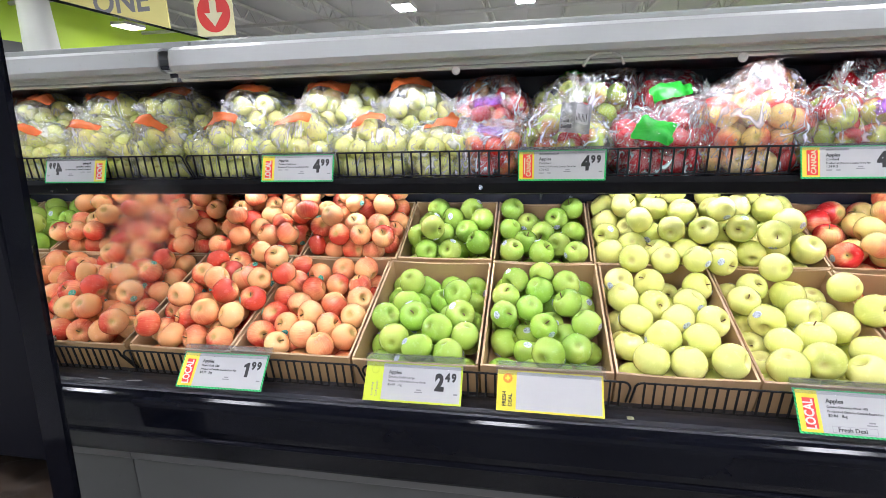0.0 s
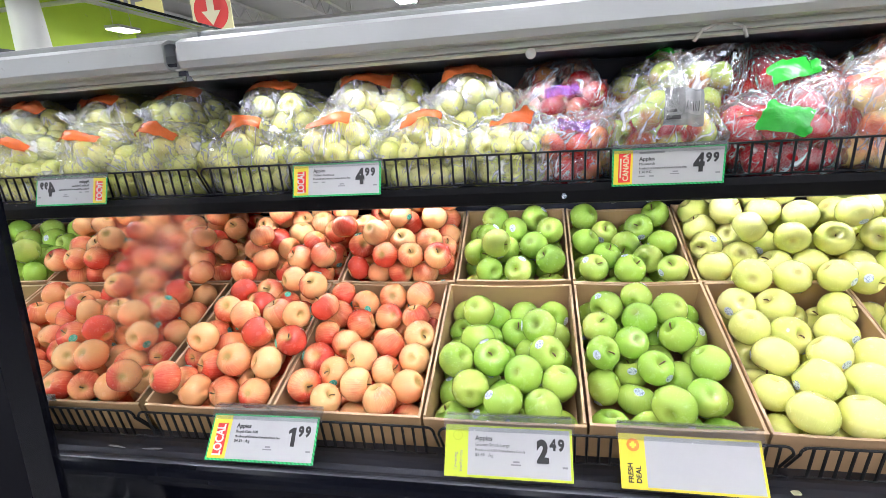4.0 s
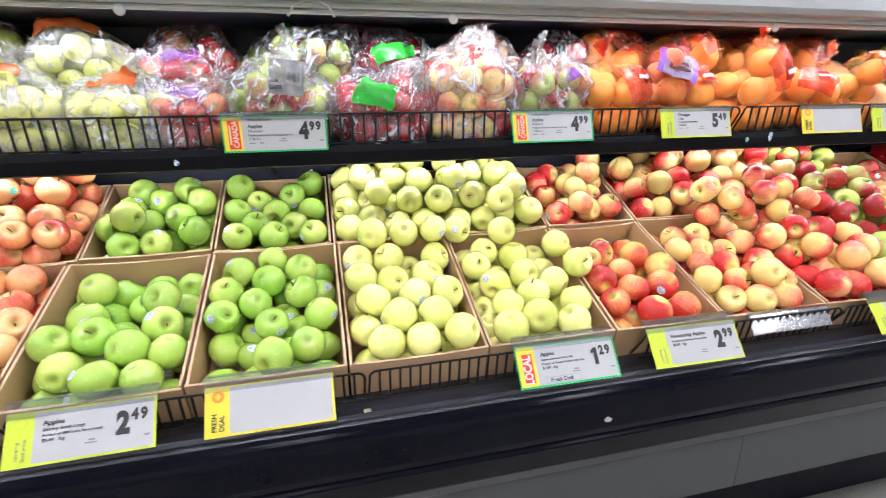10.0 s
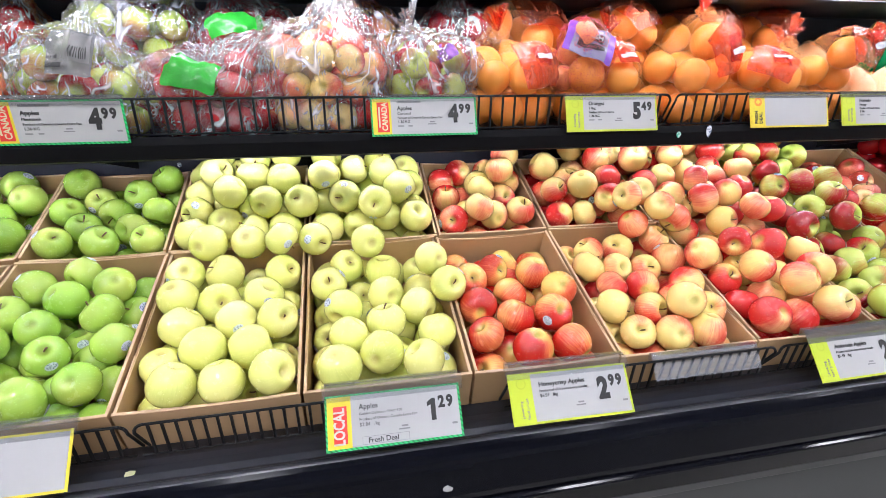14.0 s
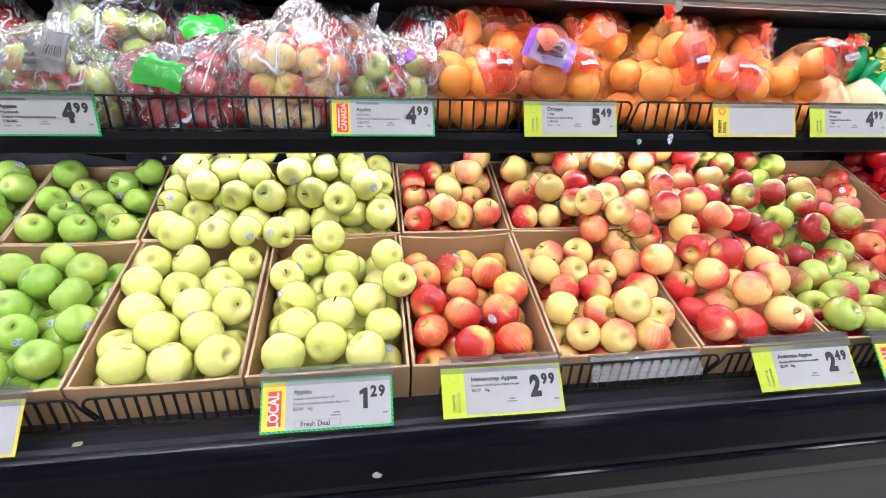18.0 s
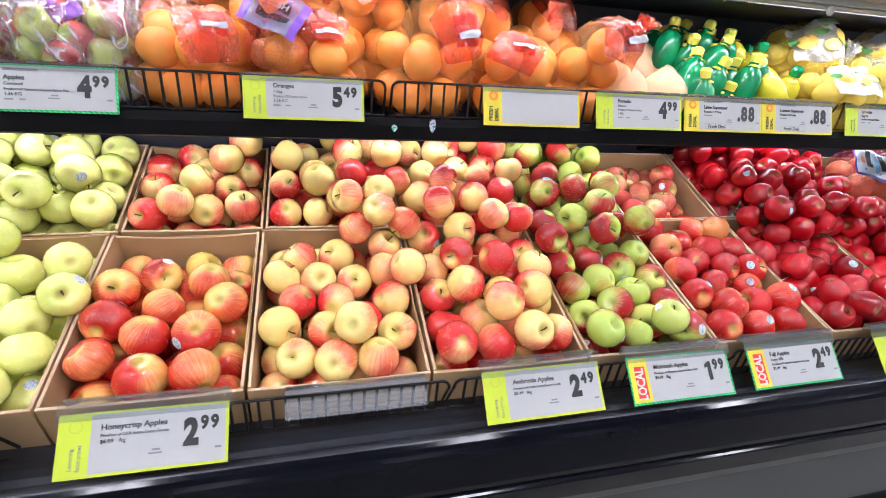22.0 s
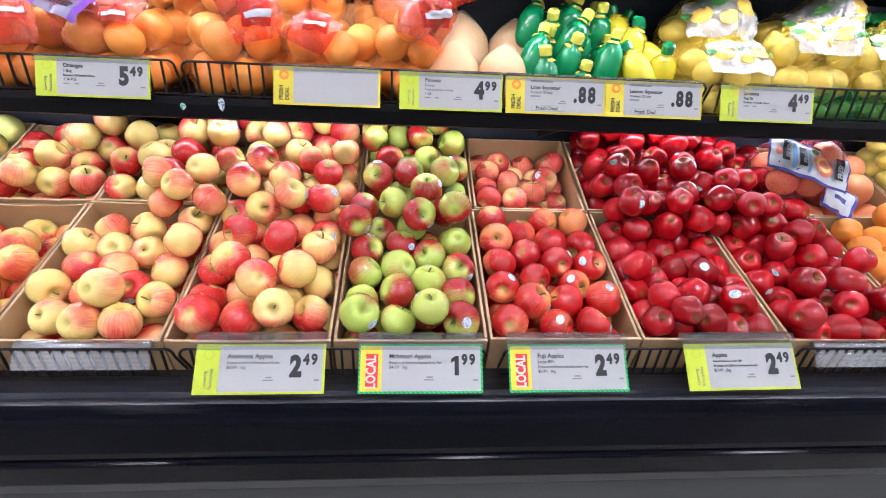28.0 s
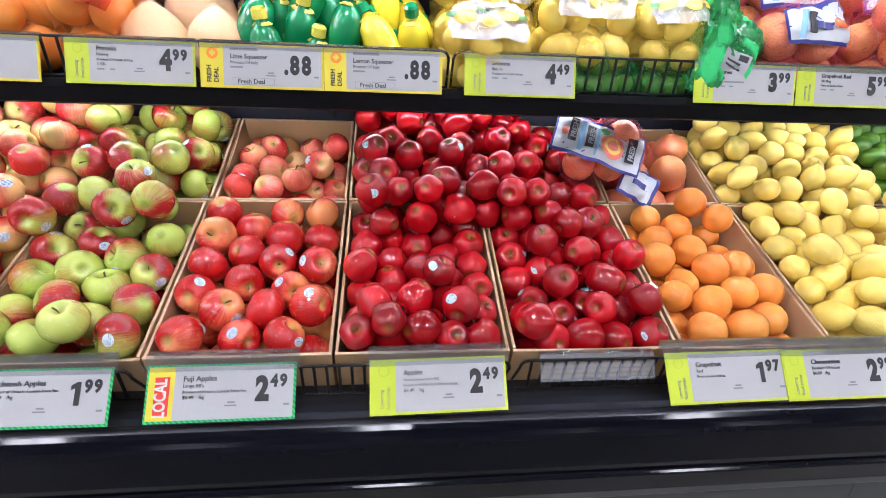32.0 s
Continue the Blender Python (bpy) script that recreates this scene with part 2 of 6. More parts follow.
def printed(name, paper, ink, rows=420.0, cover=0.52):
    """Small paper label with broken rows of dark print."""
    def build(t, out):
        co = coords(t)
        row = nd(t, "Mapping", Vector=co, Scale=(1.0, 1.0, rows))
        sep = nd(t, "SeparateXYZ", Vector=row.outputs[0])
        n = nd(t, "TexNoise", Vector=co, Scale=230.0, Detail=2.0)
        line = maths(t, "MULTIPLY", maths(t, "LESS_THAN", maths(t, "FRACT", sep.outputs[2]), 0.5), maths(t, "GREATER_THAN", n.outputs[0], cover))
        c = mixc(t, maths(t, "MULTIPLY", line, 0.85), paper, ink)
        p = nd(t, "BsdfPrincipled", Base_Color=c, Roughness=0.35)
        t.links.new(p.outputs[0], out.inputs[0])
    return mat(name, build)


def clear_plastic(name, cloudy=0.01):
    """Stiff clear plastic with a faint milky tone and a plain gloss."""
    def build(t, out):
        co = coords(t)
        n = nd(t, "TexNoise", Vector=co, Scale=30.0, Detail=4.0)
        clear = nd(t, "BsdfTransparent", Color=(0.93, 0.94, 0.95, 1))
        milk = nd(t, "BsdfDiffuse", Color=(0.5, 0.5, 0.52, 1))
        shine = nd(t, "BsdfGlossy", Color=(0.9, 0.9, 0.9, 1), Roughness=0.12)
        fr = nd(t, "Fresnel", IOR=1.45)
        a = nd(t, "MixShader", Fac=maths(t, "MULTIPLY_ADD", n.outputs[0], 0.10, cloudy))
        t.links.new(clear.outputs[0], a.inputs[1])
        t.links.new(milk.outputs[0], a.inputs[2])
        c = nd(t, "MixShader", Fac=maths(t, "MULTIPLY", fr.outputs[0], 0.8))
        t.links.new(a.outputs[0], c.inputs[1])
        t.links.new(shine.outputs[0], c.inputs[2])
        t.links.new(c.outputs[0], out.inputs[0])
    return mat(name, build)


def netting(name, colour, scale=150.0, width=0.035):
    """Plastic net: thin strands with open cells between."""
    def build(t, out):
        co = coords(t)
        v = t.nodes.new("ShaderNodeTexVoronoi")
        v.feature = "DISTANCE_TO_EDGE"
        t.links.new(co, v.inputs["Vector"])
        v.inputs["Scale"].default_value = scale
        strand = maths(t, "LESS_THAN", v.outputs[0], width)
        p = nd(t, "BsdfPrincipled", Base_Color=rgba(colour), Roughness=0.35)
        clear = nd(t, "BsdfTransparent")
        s = nd(t, "MixShader", Fac=strand)
        t.links.new(clear.outputs[0], s.inputs[1])
        t.links.new(p.outputs[0], s.inputs[2])
        t.links.new(s.outputs[0], out.inputs[0])
    return mat(name, build)


def mirror_mat(name):
    """Mirror with a wiped, hazy streak and a dusty corner."""
    def build(t, out):
        co = coords(t)
        n = nd(t, "TexNoise", Vector=co, Scale=9.0, Detail=6.0, Roughness=0.65)
        n3 = nd(t, "TexNoise", Vector=co, Scale=70.0, Detail=4.0)
        def patch(y, z, ry, rz, gain):
            d = nd(t, "Mapping", Vector=co)
            d.vector_type = "POINT"
            d.inputs["Location"].default_value = (0, -y / ry, -z / rz)
            d.inputs["Scale"].default_value = (0.0, 1 / ry, 1 / rz)
            ln = nd(t, "VectorMath", Vector=d.outputs[0])
            ln.operation = "LENGTH"
            v = maths(t, "SUBTRACT", 1.25, maths(t, "ADD", ln.outputs["Value"], maths(t, "MULTIPLY", n.outputs[0], 0.6)), clamp=True)
            return maths(t, "MULTIPLY", v, gain)
        haze = maths(t, "ADD", maths(t, "ADD", patch(0.20, 1.27, 0.24, 0.16, 0.75), patch(0.08, 1.10, 0.18, 0.20, 0.55)), patch(0.50, 1.66, 0.16, 0.10, 0.5), clamp=True)
        p = nd(t, "BsdfGlossy", Color=(0.86, 0.87, 0.86, 1))
        t.links.new(maths(t, "MULTIPLY_ADD", haze, 0.20, 0.004), p.inputs["Roughness"])
        dust = nd(t, "BsdfDiffuse", Color=(0.62, 0.62, 0.62, 1))
        f = maths(t, "ADD", maths(t, "MULTIPLY", haze, 0.09), maths(t, "MULTIPLY", maths(t, "GREATER_THAN", n3.outputs[0], 0.70), 0.12))
        s = nd(t, "MixShader", Fac=f)
        t.links.new(p.outputs[0], s.inputs[1])
        t.links.new(dust.outputs[0], s.inputs[2])
        t.links.new(s.outputs[0], out.inputs[0])
    return mat(name, build)


def speckled(name, a, b, c):
    def build(t, out):
        co = coords(t)
        n1 = nd(t, "TexNoise", Vector=co, Scale=1.3, Detail=6.0)
        v = nd(t, "TexVoronoi", Vector=co, Scale=95.0)
        n2 = nd(t, "TexNoise", Vector=co, Scale=160.0, Detail=2.0)
        col = mixc(t, n1.outputs[0], a, b)
        col = mixc(t, maths(t, "LESS_THAN", v.outputs[0], 0.22), col, c)
        col = mixc(t, maths(t, "MULTIPLY", n2.outputs[0], 0.5), col, tuple(x * 0.6 for x in a))
        p = nd(t, "BsdfPrincipled", Base_Color=col, Roughness=0.35)
        t.links.new(p.outputs[0], out.inputs[0])
    return mat(name, build)


def hatched(name, a, b):
    """Printed edge with slanted stripes in two tones."""
    def build(t, out):
        sep = nd(t, "SeparateXYZ", Vector=coords(t))
        d = maths(t, "FRACT", maths(t, "MULTIPLY", maths(t, "ADD", sep.outputs[0], maths(t, "MULTIPLY", sep.outputs[1], 1.0)), 110.0))
        c = mixc(t, maths(t, "LESS_THAN", d, 0.36), a, b)
        p = nd(t, "BsdfPrincipled", Base_Color=c, Roughness=0.5)
        t.links.new(p.outputs[0], out.inputs[0])
    return mat(name, build)


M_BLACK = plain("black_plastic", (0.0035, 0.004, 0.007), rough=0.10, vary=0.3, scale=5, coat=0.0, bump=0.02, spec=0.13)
# bumper top: scuffed, with the ceiling's bluish sheen put into its base colour
M_LEDGE = plain("scuffed_sheen_black_plastic", (0.019, 0.021, 0.029), rough=0.33, vary=0.35, scale=7, bump=0.05, spec=0.5, fine=160)
M_LIP = plain("dull_black_lip", (0.004, 0.004, 0.005), rough=0.5, vary=0.3, scale=5, spec=0.10)
M_BLACKMETAL = plain("black_painted_steel", (0.0045, 0.005, 0.0085), rough=0.42, vary=0.3, scale=6, bump=0.05, spec=0.12)
M_WIRE = plain("black_wire", (0.009, 0.009, 0.010), rough=0.45, vary=0.2, scale=30, spec=0.3)
M_BACK = plain("dark_back_panel", (0.020, 0.022, 0.038), rough=0.45, vary=0.3, scale=4, spec=0.3)
M_KICK = plain("grey_kick_panel", (0.056, 0.058, 0.057), rough=0.55, vary=0.12, scale=3, bump=0.08)
M_KICKTRIM = plain("light_grey_trim", (0.10, 0.10, 0.10), rough=0.45, vary=0.1, scale=6)
M_CANOPY = plain("white_enamel", (0.36, 0.375, 0.37), rough=0.32, vary=0.06, scale=2, coat=0.1)
M_RAIL = plain("greyish_green_rail", (0.42, 0.44, 0.40), rough=0.4, vary=0.1, scale=4)
M_CLIP = plain("clear_grey_clip", (0.6, 0.6, 0.58), rough=0.25, vary=0.1, scale=20)
M_CARD = cardboard("brown_cardboard", (0.46, 0.29, 0.14))
M_CARDEDGE = cardboard("pale_cardboard_edge", (0.62, 0.44, 0.27))
M_FLOOR = speckled("polished_speckled_floor", (0.20, 0.188, 0.172), (0.25, 0.238, 0.22), (0.34, 0.325, 0.30))
M_WALL = plain("pale_grey_store_wall", (0.55, 0.55, 0.53), rough=0.7, vary=0.06, scale=0.6)
M_CEIL = plain("grey_roof_deck", (0.52, 0.52, 0.51), rough=0.7, vary=0.1, scale=0.8)
M_BEAM = plain("pale_steel_beam", (0.52, 0.52, 0.50), rough=0.5, vary=0.1, scale=2)
M_LIME = plain("lime_green_paint", (0.42, 0.60, 0.03), rough=0.6, vary=0.08, scale=1.2)
M_COLUMN = plain("white_column_paint", (0.72, 0.72, 0.70), rough=0.6, vary=0.06, scale=1.5)
M_MIRROR = mirror_mat("smudged_mirror")
M_TUBE = glow("tube_glow", (0.96, 0.985, 1.0), TUBE)
M_SHELF_FILL = glow("shelf_fill_glow", (0.96, 0.985, 1.0), SHELF_FILL)
M_BAY = glow("fixture_glow", (0.97, 0.99, 1.0), HIGH_BAY)
M_WHITE = plain("white_card", (0.42, 0.42, 0.425), rough=0.5, vary=0.05, scale=20)
M_SIGNYEL = plain("bright_yellow_green_print", (0.52, 0.63, 0.025), rough=0.5, vary=0.05, scale=20)
M_DEALYEL = plain("yellow_print", (0.72, 0.60, 0.03), rough=0.5, vary=0.05, scale=20)
M_SIGNGRN = hatched("green_print", (0.012, 0.52, 0.13), (0.004, 0.20, 0.06))
M_RED = plain("red_print", (0.75, 0.04, 0.03), rough=0.5, vary=0.05, scale=20)
M_ORANGE = plain("orange_print", (0.9, 0.25, 0.02), rough=0.5, vary=0.05, scale=20)
M_INK = plain("black_ink", (0.02, 0.02, 0.02), rough=0.6, vary=0.1, scale=20)
M_GREYINK = plain("grey_ink", (0.22, 0.22, 0.23), rough=0.6, vary=0.1, scale=20)
M_HOLDER = clear_plastic("clear_sign_holder")
M_STRIP = clear_plastic("hazy_ribbed_strip", 0.20)
M_STICK = printed("white_sticker", (0.62, 0.68, 0.74), (0.05, 0.12, 0.20))
M_STICKG = printed("teal_sticker", (0.05, 0.42, 0.28), (0.6, 0.7, 0.7))
M_STEM = plain("brown_stem", (0.20, 0.12, 0.045), rough=0.8, vary=0.3, scale=200)

SKIN = {
    "gala": fruit_skin("pink_orange_apple_skin", (0.93, 0.58, 0.25), (0.72, 0.075, 0.040), 0.05, 0.92, streak=0.28, gain=1.15, alt=(0.92, 0.44, 0.17), cavity=(0.50, 0.36, 0.10), fade=0.25, mid=(0.92, 0.36, 0.16)),
    "granny": fruit_skin("green_apple_skin", (0.34, 0.58, 0.075), (0.29, 0.53, 0.06), 0.0, 0.6, alt=(0.56, 0.66, 0.14), streak=0.15, dots=0.35, cavity=(0.26, 0.34, 0.05)),
    "golden": fruit_skin("yellow_green_apple_skin", (0.85, 0.85, 0.25), (0.76, 0.82, 0.19), 0.0, 0.7, alt=(0.92, 0.87, 0.31), streak=0.12, dots=0.3, cavity=(0.55, 0.46, 0.14)),
    "honey": fruit_skin("red_and_yellow_apple_skin", (0.90, 0.56, 0.16), (0.60, 0.022, 0.014), 0.26, 1.05, streak=0.32, gain=1.3, alt=(0.76, 0.56, 0.13), cavity=(0.42, 0.36, 0.08), cheek=0.42, fade=0.3, mid=(0.88, 0.26, 0.09)),
    "ambrosia": fruit_skin("red_blushed_cream_apple_skin", (0.93, 0.70, 0.24), (0.68, 0.028, 0.026), -0.02, 0.96, streak=0.24, gain=1.3, alt=(0.87, 0.68, 0.20), cavity=(0.50, 0.42, 0.10), cheek=0.44, fade=0.3, mid=(0.92, 0.36, 0.17)),
    "pinkish": fruit_skin("pink_red_apple_skin", (0.94, 0.58, 0.24), (0.70, 0.055, 0.040), 0.30, 1.05, streak=0.28, gain=1.3, alt=(0.94, 0.50, 0.20), cavity=(0.50, 0.36, 0.10), fade=0.3, mid=(0.92, 0.28, 0.16)),
    "mcintosh": fruit_skin("green_and_red_apple_skin", (0.42, 0.55, 0.09), (0.40, 0.014, 0.016), -0.08, 0.95, gain=1.7, alt=(0.54, 0.60, 0.13), streak=0.3, cavity=(0.26, 0.30, 0.05), cheek=0.46, fade=0.3),
    "fuji": fruit_skin("pinkish_red_apple_skin", (0.90, 0.42, 0.14), (0.54, 0.010, 0.010), 0.34, 1.12, streak=0.3, gain=1.6, alt=(0.66, 0.20, 0.06), cavity=(0.42, 0.30, 0.08), fade=0.3, mid=(0.80, 0.17, 0.08)),
    "reddel": fruit_skin("deep_red_apple_skin", (0.58, 0.006, 0.012), (0.30, 0.002, 0.005), 0.0, 1.0, streak=0.3, rough=0.18, dots=0.03, coat=0.2, spec=0.5, cavity=(0.20, 0.08, 0.02)),
    "orange": fruit_skin("orange_peel", (0.94, 0.36, 0.05), (0.92, 0.29, 0.04), 0.0, 0.8, streak=0.05, dots=0.0, bump=0.5, rough=0.38, coat=0.1),
    "grapefruit": fruit_skin("pink_grapefruit_peel", (0.90, 0.36, 0.12), (0.88, 0.20, 0.11), 0.0, 0.6, streak=0.05, dots=0.0, bump=0.5, rough=0.4, coat=0.1),
    "lemon": fruit_skin("lemon_peel", (0.97, 0.76, 0.17), (0.95, 0.69, 0.12), 0.0, 0.7, streak=0.04, dots=0.0, bump=0.5, rough=0.4, coat=0.1),
    "lime": fruit_skin("lime_peel", (0.07, 0.19, 0.012), (0.10, 0.24, 0.016), 0.0, 0.9, streak=0.05, dots=0.0, bump=0.4, rough=0.35, coat=0.1),
    "pomelo": fruit_skin("pale_pomelo_peel", (0.93, 0.64, 0.34), (0.90, 0.55, 0.25), 0.1, 0.7, streak=0.05, dots=0.0, bump=0.5, rough=0.45, coat=0.0),
}
M_FILM = film("clear_bag_film", (0.98, 0.98, 0.98), haze=0.055, gloss=0.6, glint_paint=0.55)
M_MILK = film("white_printed_film", (0.97, 0.97, 0.97), haze=0.30, gloss=0.5, glint_paint=0.4)
M_NETORANGE = netting("orange_net", (0.95, 0.38, 0.09), 190.0, 0.024)
M_NETRED = netting("red_net", (0.60, 0.06, 0.10))
M_NETYEL = netting("yellow_net", (0.85, 0.60, 0.05))
M_NETGRN = netting("green_net", (0.03, 0.30, 0.08))
M_REDFILM = film("red_printed_film", (0.94, 0.34, 0.17), haze=0.10, gloss=0.14, glint_paint=0.3, milk=(0.78, 0.22, 0.11), spread=1.6)
M_DARKRED = film("dark_red_printed_film", (0.86, 0.16, 0.10), haze=0.16, gloss=0.14, glint_paint=0.2, milk=(0.50, 0.06, 0.03), spread=1.6)
M_GRNFILM = film("green_printed_film", (0.14, 0.72, 0.30), haze=0.30, gloss=0.7, glint_paint=0.35, milk=(0.05, 0.50, 0.16), spread=1.5)
M_ORLABEL = tinted_film("orange_bag_print", (0.70, 0.16, 0.045), 0.55)
M_GRNLABEL = tinted_film("green_bag_label", (0.03, 0.40, 0.04), 0.7)
M_LIMELABEL = plain("white_paper_label", (0.36, 0.36, 0.37), rough=0.5, vary=0.1, scale=60)
M_LEMPRINT = plain("lemon_yellow_print", (0.90, 0.56, 0.10), rough=0.35, vary=0.2, scale=60)
M_LEAFPRINT = plain("leaf_green_print", (0.06, 0.25, 0.05), rough=0.35, vary=0.25, scale=60)
M_PURLABEL = film("purple_bag_print_film", (0.62, 0.40, 0.80), haze=0.22, gloss=0.4, glint_paint=0.3, milk=(0.34, 0.12, 0.55), spread=1.5)
M_GREYLABEL = tinted_film("silver_grey_bag_label", (0.26, 0.26, 0.26), 0.6)
M_WHTLABEL = plain("white_bag_label", (0.52, 0.55, 0.58), rough=0.35, vary=0.12, scale=40)
M_BLUELABEL = plain("light_blue_bag_print", (0.20, 0.42, 0.66), rough=0.35, vary=0.15, scale=40)
M_NAVYLABEL = plain("navy_bag_print", (0.03, 0.03, 0.22), rough=0.35, vary=0.15, scale=40)
M_GREENBOTTLE = plain("glossy_green_plastic", (0.003, 0.26, 0.090), rough=0.2, vary=0.15, scale=20, coat=0.25)
M_YELBOTTLE = plain("glossy_yellow_plastic", (0.85, 0.70, 0.03), rough=0.22, vary=0.1, scale=20, coat=0.4)


# ---- small builders ----
def mesh_of(name, bm, smooth=False):
    me = bpy.data.meshes.new(name)
    bm.normal_update()
    bm.to_mesh(me)
    bm.free()
    if smooth:
        for p in me.polygons:
            p.use_smooth = True
    return me


def put(name, me, material, parent=None, m=None, label=""):
    ob = new(name, me)
    if material and not me.materials:
        me.materials.append(material)
    if parent:
        ob.parent = parent
    if m is not None:
        ob.matrix_basis = m
    if label:
        ob["label"] = label
    return ob


def part(name, bm, material, parent, label="", smooth=False):
    return put(name, mesh_of(name, bm, smooth), material, parent, None, label)


def thing(name, label, category, group="", kind="", m=None):
    ob = new(name)
    ob.empty_display_size = 0.05
    if m is not None:
        ob.matrix_basis = m
    return tagged(ob, label, category, group, kind)


def bm_box(x0, x1, y0, y1, z0, z1, bevel=0.0, bm=None):
    bm = bm or bmesh.new()
    r = bmesh.ops.create_cube(bm, size=1.0)
    bmesh.ops.scale(bm, vec=(x1 - x0, y1 - y0, z1 - z0), verts=r["verts"])
    bmesh.ops.translate(bm, vec=((x0 + x1) / 2, (y0 + y1) / 2, (z0 + z1) / 2), verts=r["verts"])
    if bevel:
        es = list({e for v in r["verts"] for e in v.link_edges})
        bmesh.ops.bevel(bm, geom=es, offset=bevel, segments=2, affect="EDGES", profile=0.5)
    return bm


def bm_profile(points, x0, x1, thick=0.0):
    """A strip that follows points (y, z) and runs from x0 to x1; with thick it is a closed sheet of that thickness."""
    pts = [Vector((0, y, z)) for y, z in points]
    if thick:
        back = []
        for i, p in enumerate(pts):
            a, b = pts[max(0, i - 1)], pts[min(len(pts) - 1, i + 1)]
            d = (b - a).normalized()
            back.append(p + Vector((0, -d.z, d.y)) * thick)
        pts = pts + back[::-1]
    bm = bmesh.new()
    a = [bm.verts.new((x0, p.y, p.z)) for p in pts]
    b = [bm.verts.new((x1, p.y, p.z)) for p in pts]
    n = len(pts)
    for i in range(n if thick else n - 1):
        j = (i + 1) % n
        bm.faces.new((a[i], a[j], b[j], b[i]))
    if thick:
        k = n // 2
        for ring in (a, b):
            for i in range(k - 1):
                bm.faces.new((ring[i], ring[i + 1], ring[n - 2 - i], ring[n - 1 - i]))
    bmesh.ops.recalc_face_normals(bm, faces=bm.faces)
    return bm


def bm_rod(p, q, r, n=6, bm=None):
    bm = bm or bmesh.new()
    p, q = Vector(p), Vector(q)
    d = q - p
    res = bmesh.ops.create_cone(bm, cap_ends=True, segments=n, radius1=r, radius2=r, depth=d.length)
    bmesh.ops.transform(bm, matrix=Matrix.Translation((p + q) / 2) @ d.to_track_quat("Z", "Y").to_matrix().to_4x4(), verts=res["verts"])
    return bm


def bm_turned(profile, n=18, wobble=None):
    """Turned about z from (radius, z) pairs; the ends may have radius 0."""
    bm = bmesh.new()
    rings = []
    for r, z in profile:
        if r < 1e-6:
            rings.append([bm.verts.new((0, 0, z))])
        else:
            ring = []
            for i in range(n):
                a = 2 * math.pi * i / n
                s = wobble(a, z) if wobble else 1.0
                ring.append(bm.verts.new((r * s * math.cos(a), r * s * math.sin(a), z)))
            rings.append(ring)
    for u, v in zip(rings, rings[1:]):
        for i in range(n):
            j = (i + 1) % n
            if len(u) == 1:
                bm.faces.new((u[0], v[i], v[j]))
            elif len(v) == 1:
                bm.faces.new((u[i], v[0], u[j]))
            else:
                bm.faces.new((u[i], v[i], v[j], u[j]))
    bmesh.ops.recalc_face_normals(bm, faces=bm.faces)
    return bm


def apple_profile(r, tall=0.9, top=1.0, dimple=0.42, n=24):
    """The outline of an apple from calyx to stem: broad shoulders, a hollow at either end."""
    out = []
    for i in range(n + 1):
        a = -math.pi / 2 + math.pi * i / n
        rad = math.cos(a) * (1.0 + 0.06 * math.sin(a) * top)
        z = math.sin(a) * tall
        hollow = math.exp(-(rad / 0.31) ** 2)
        z -= math.copysign(hollow * (dimple if z > 0 else dimple * 0.55), z)
        out.append((max(0.0, rad * r) if 0 < i < n else 0.0, z * r))
    return out


def lobes(k, amp, ph, slant=0.0):
    return lambda a, z: 1.0 + amp * math.cos(k * a + ph) + slant * math.cos(a)


def apple_mesh(name, skin, r, tall, amp, ph, top=1.0, slant=0.02, n=18):
    me = mesh_of(name, bm_turned(apple_profile(r, tall, top), n, lobes(5, amp, ph, slant)), True)
    me.materials.append(SKIN[skin])
    return me


def oval_mesh(name, skin, r, tall, tip=0.0, n=16, steps=11):
    """A citrus fruit: round or oval, with a nipple of that height at one end and a button at the other."""
    prof = []
    for i in range(steps + 1):
        a = -math.pi / 2 + math.pi * i / steps
        rad, z = math.cos(a), math.sin(a) * tall
        if tip:
            z += tip * (math.exp(-(rad / 0.3) ** 2) if a > 0 else -0.45 * math.exp(-(rad / 0.3) ** 2))
        else:
            z -= 0.05 * math.copysign(math.exp(-(rad / 0.2) ** 2), z)
        prof.append((rad * r if 0 < i < steps else 0.0, z * r))
    me = mesh_of(name, bm_turned(prof, n, lobes(3, 0.012, 1.0, 0.01)), True)
    me.materials.append(SKIN[skin])
    return me


def stem_mesh(r, tall):
    bm = bmesh.new()
    last = Vector((0, 0, r * (tall - 0.40)))
    for i in range(3):
        nxt = last + Vector((0.0012 * (i + 1), 0.0008 * i, 0.0052))
        bm_rod(last, nxt, 0.0013 + 0.0003 * i, 5, bm)
        last = nxt
    return mesh_of("stem", bm, True)


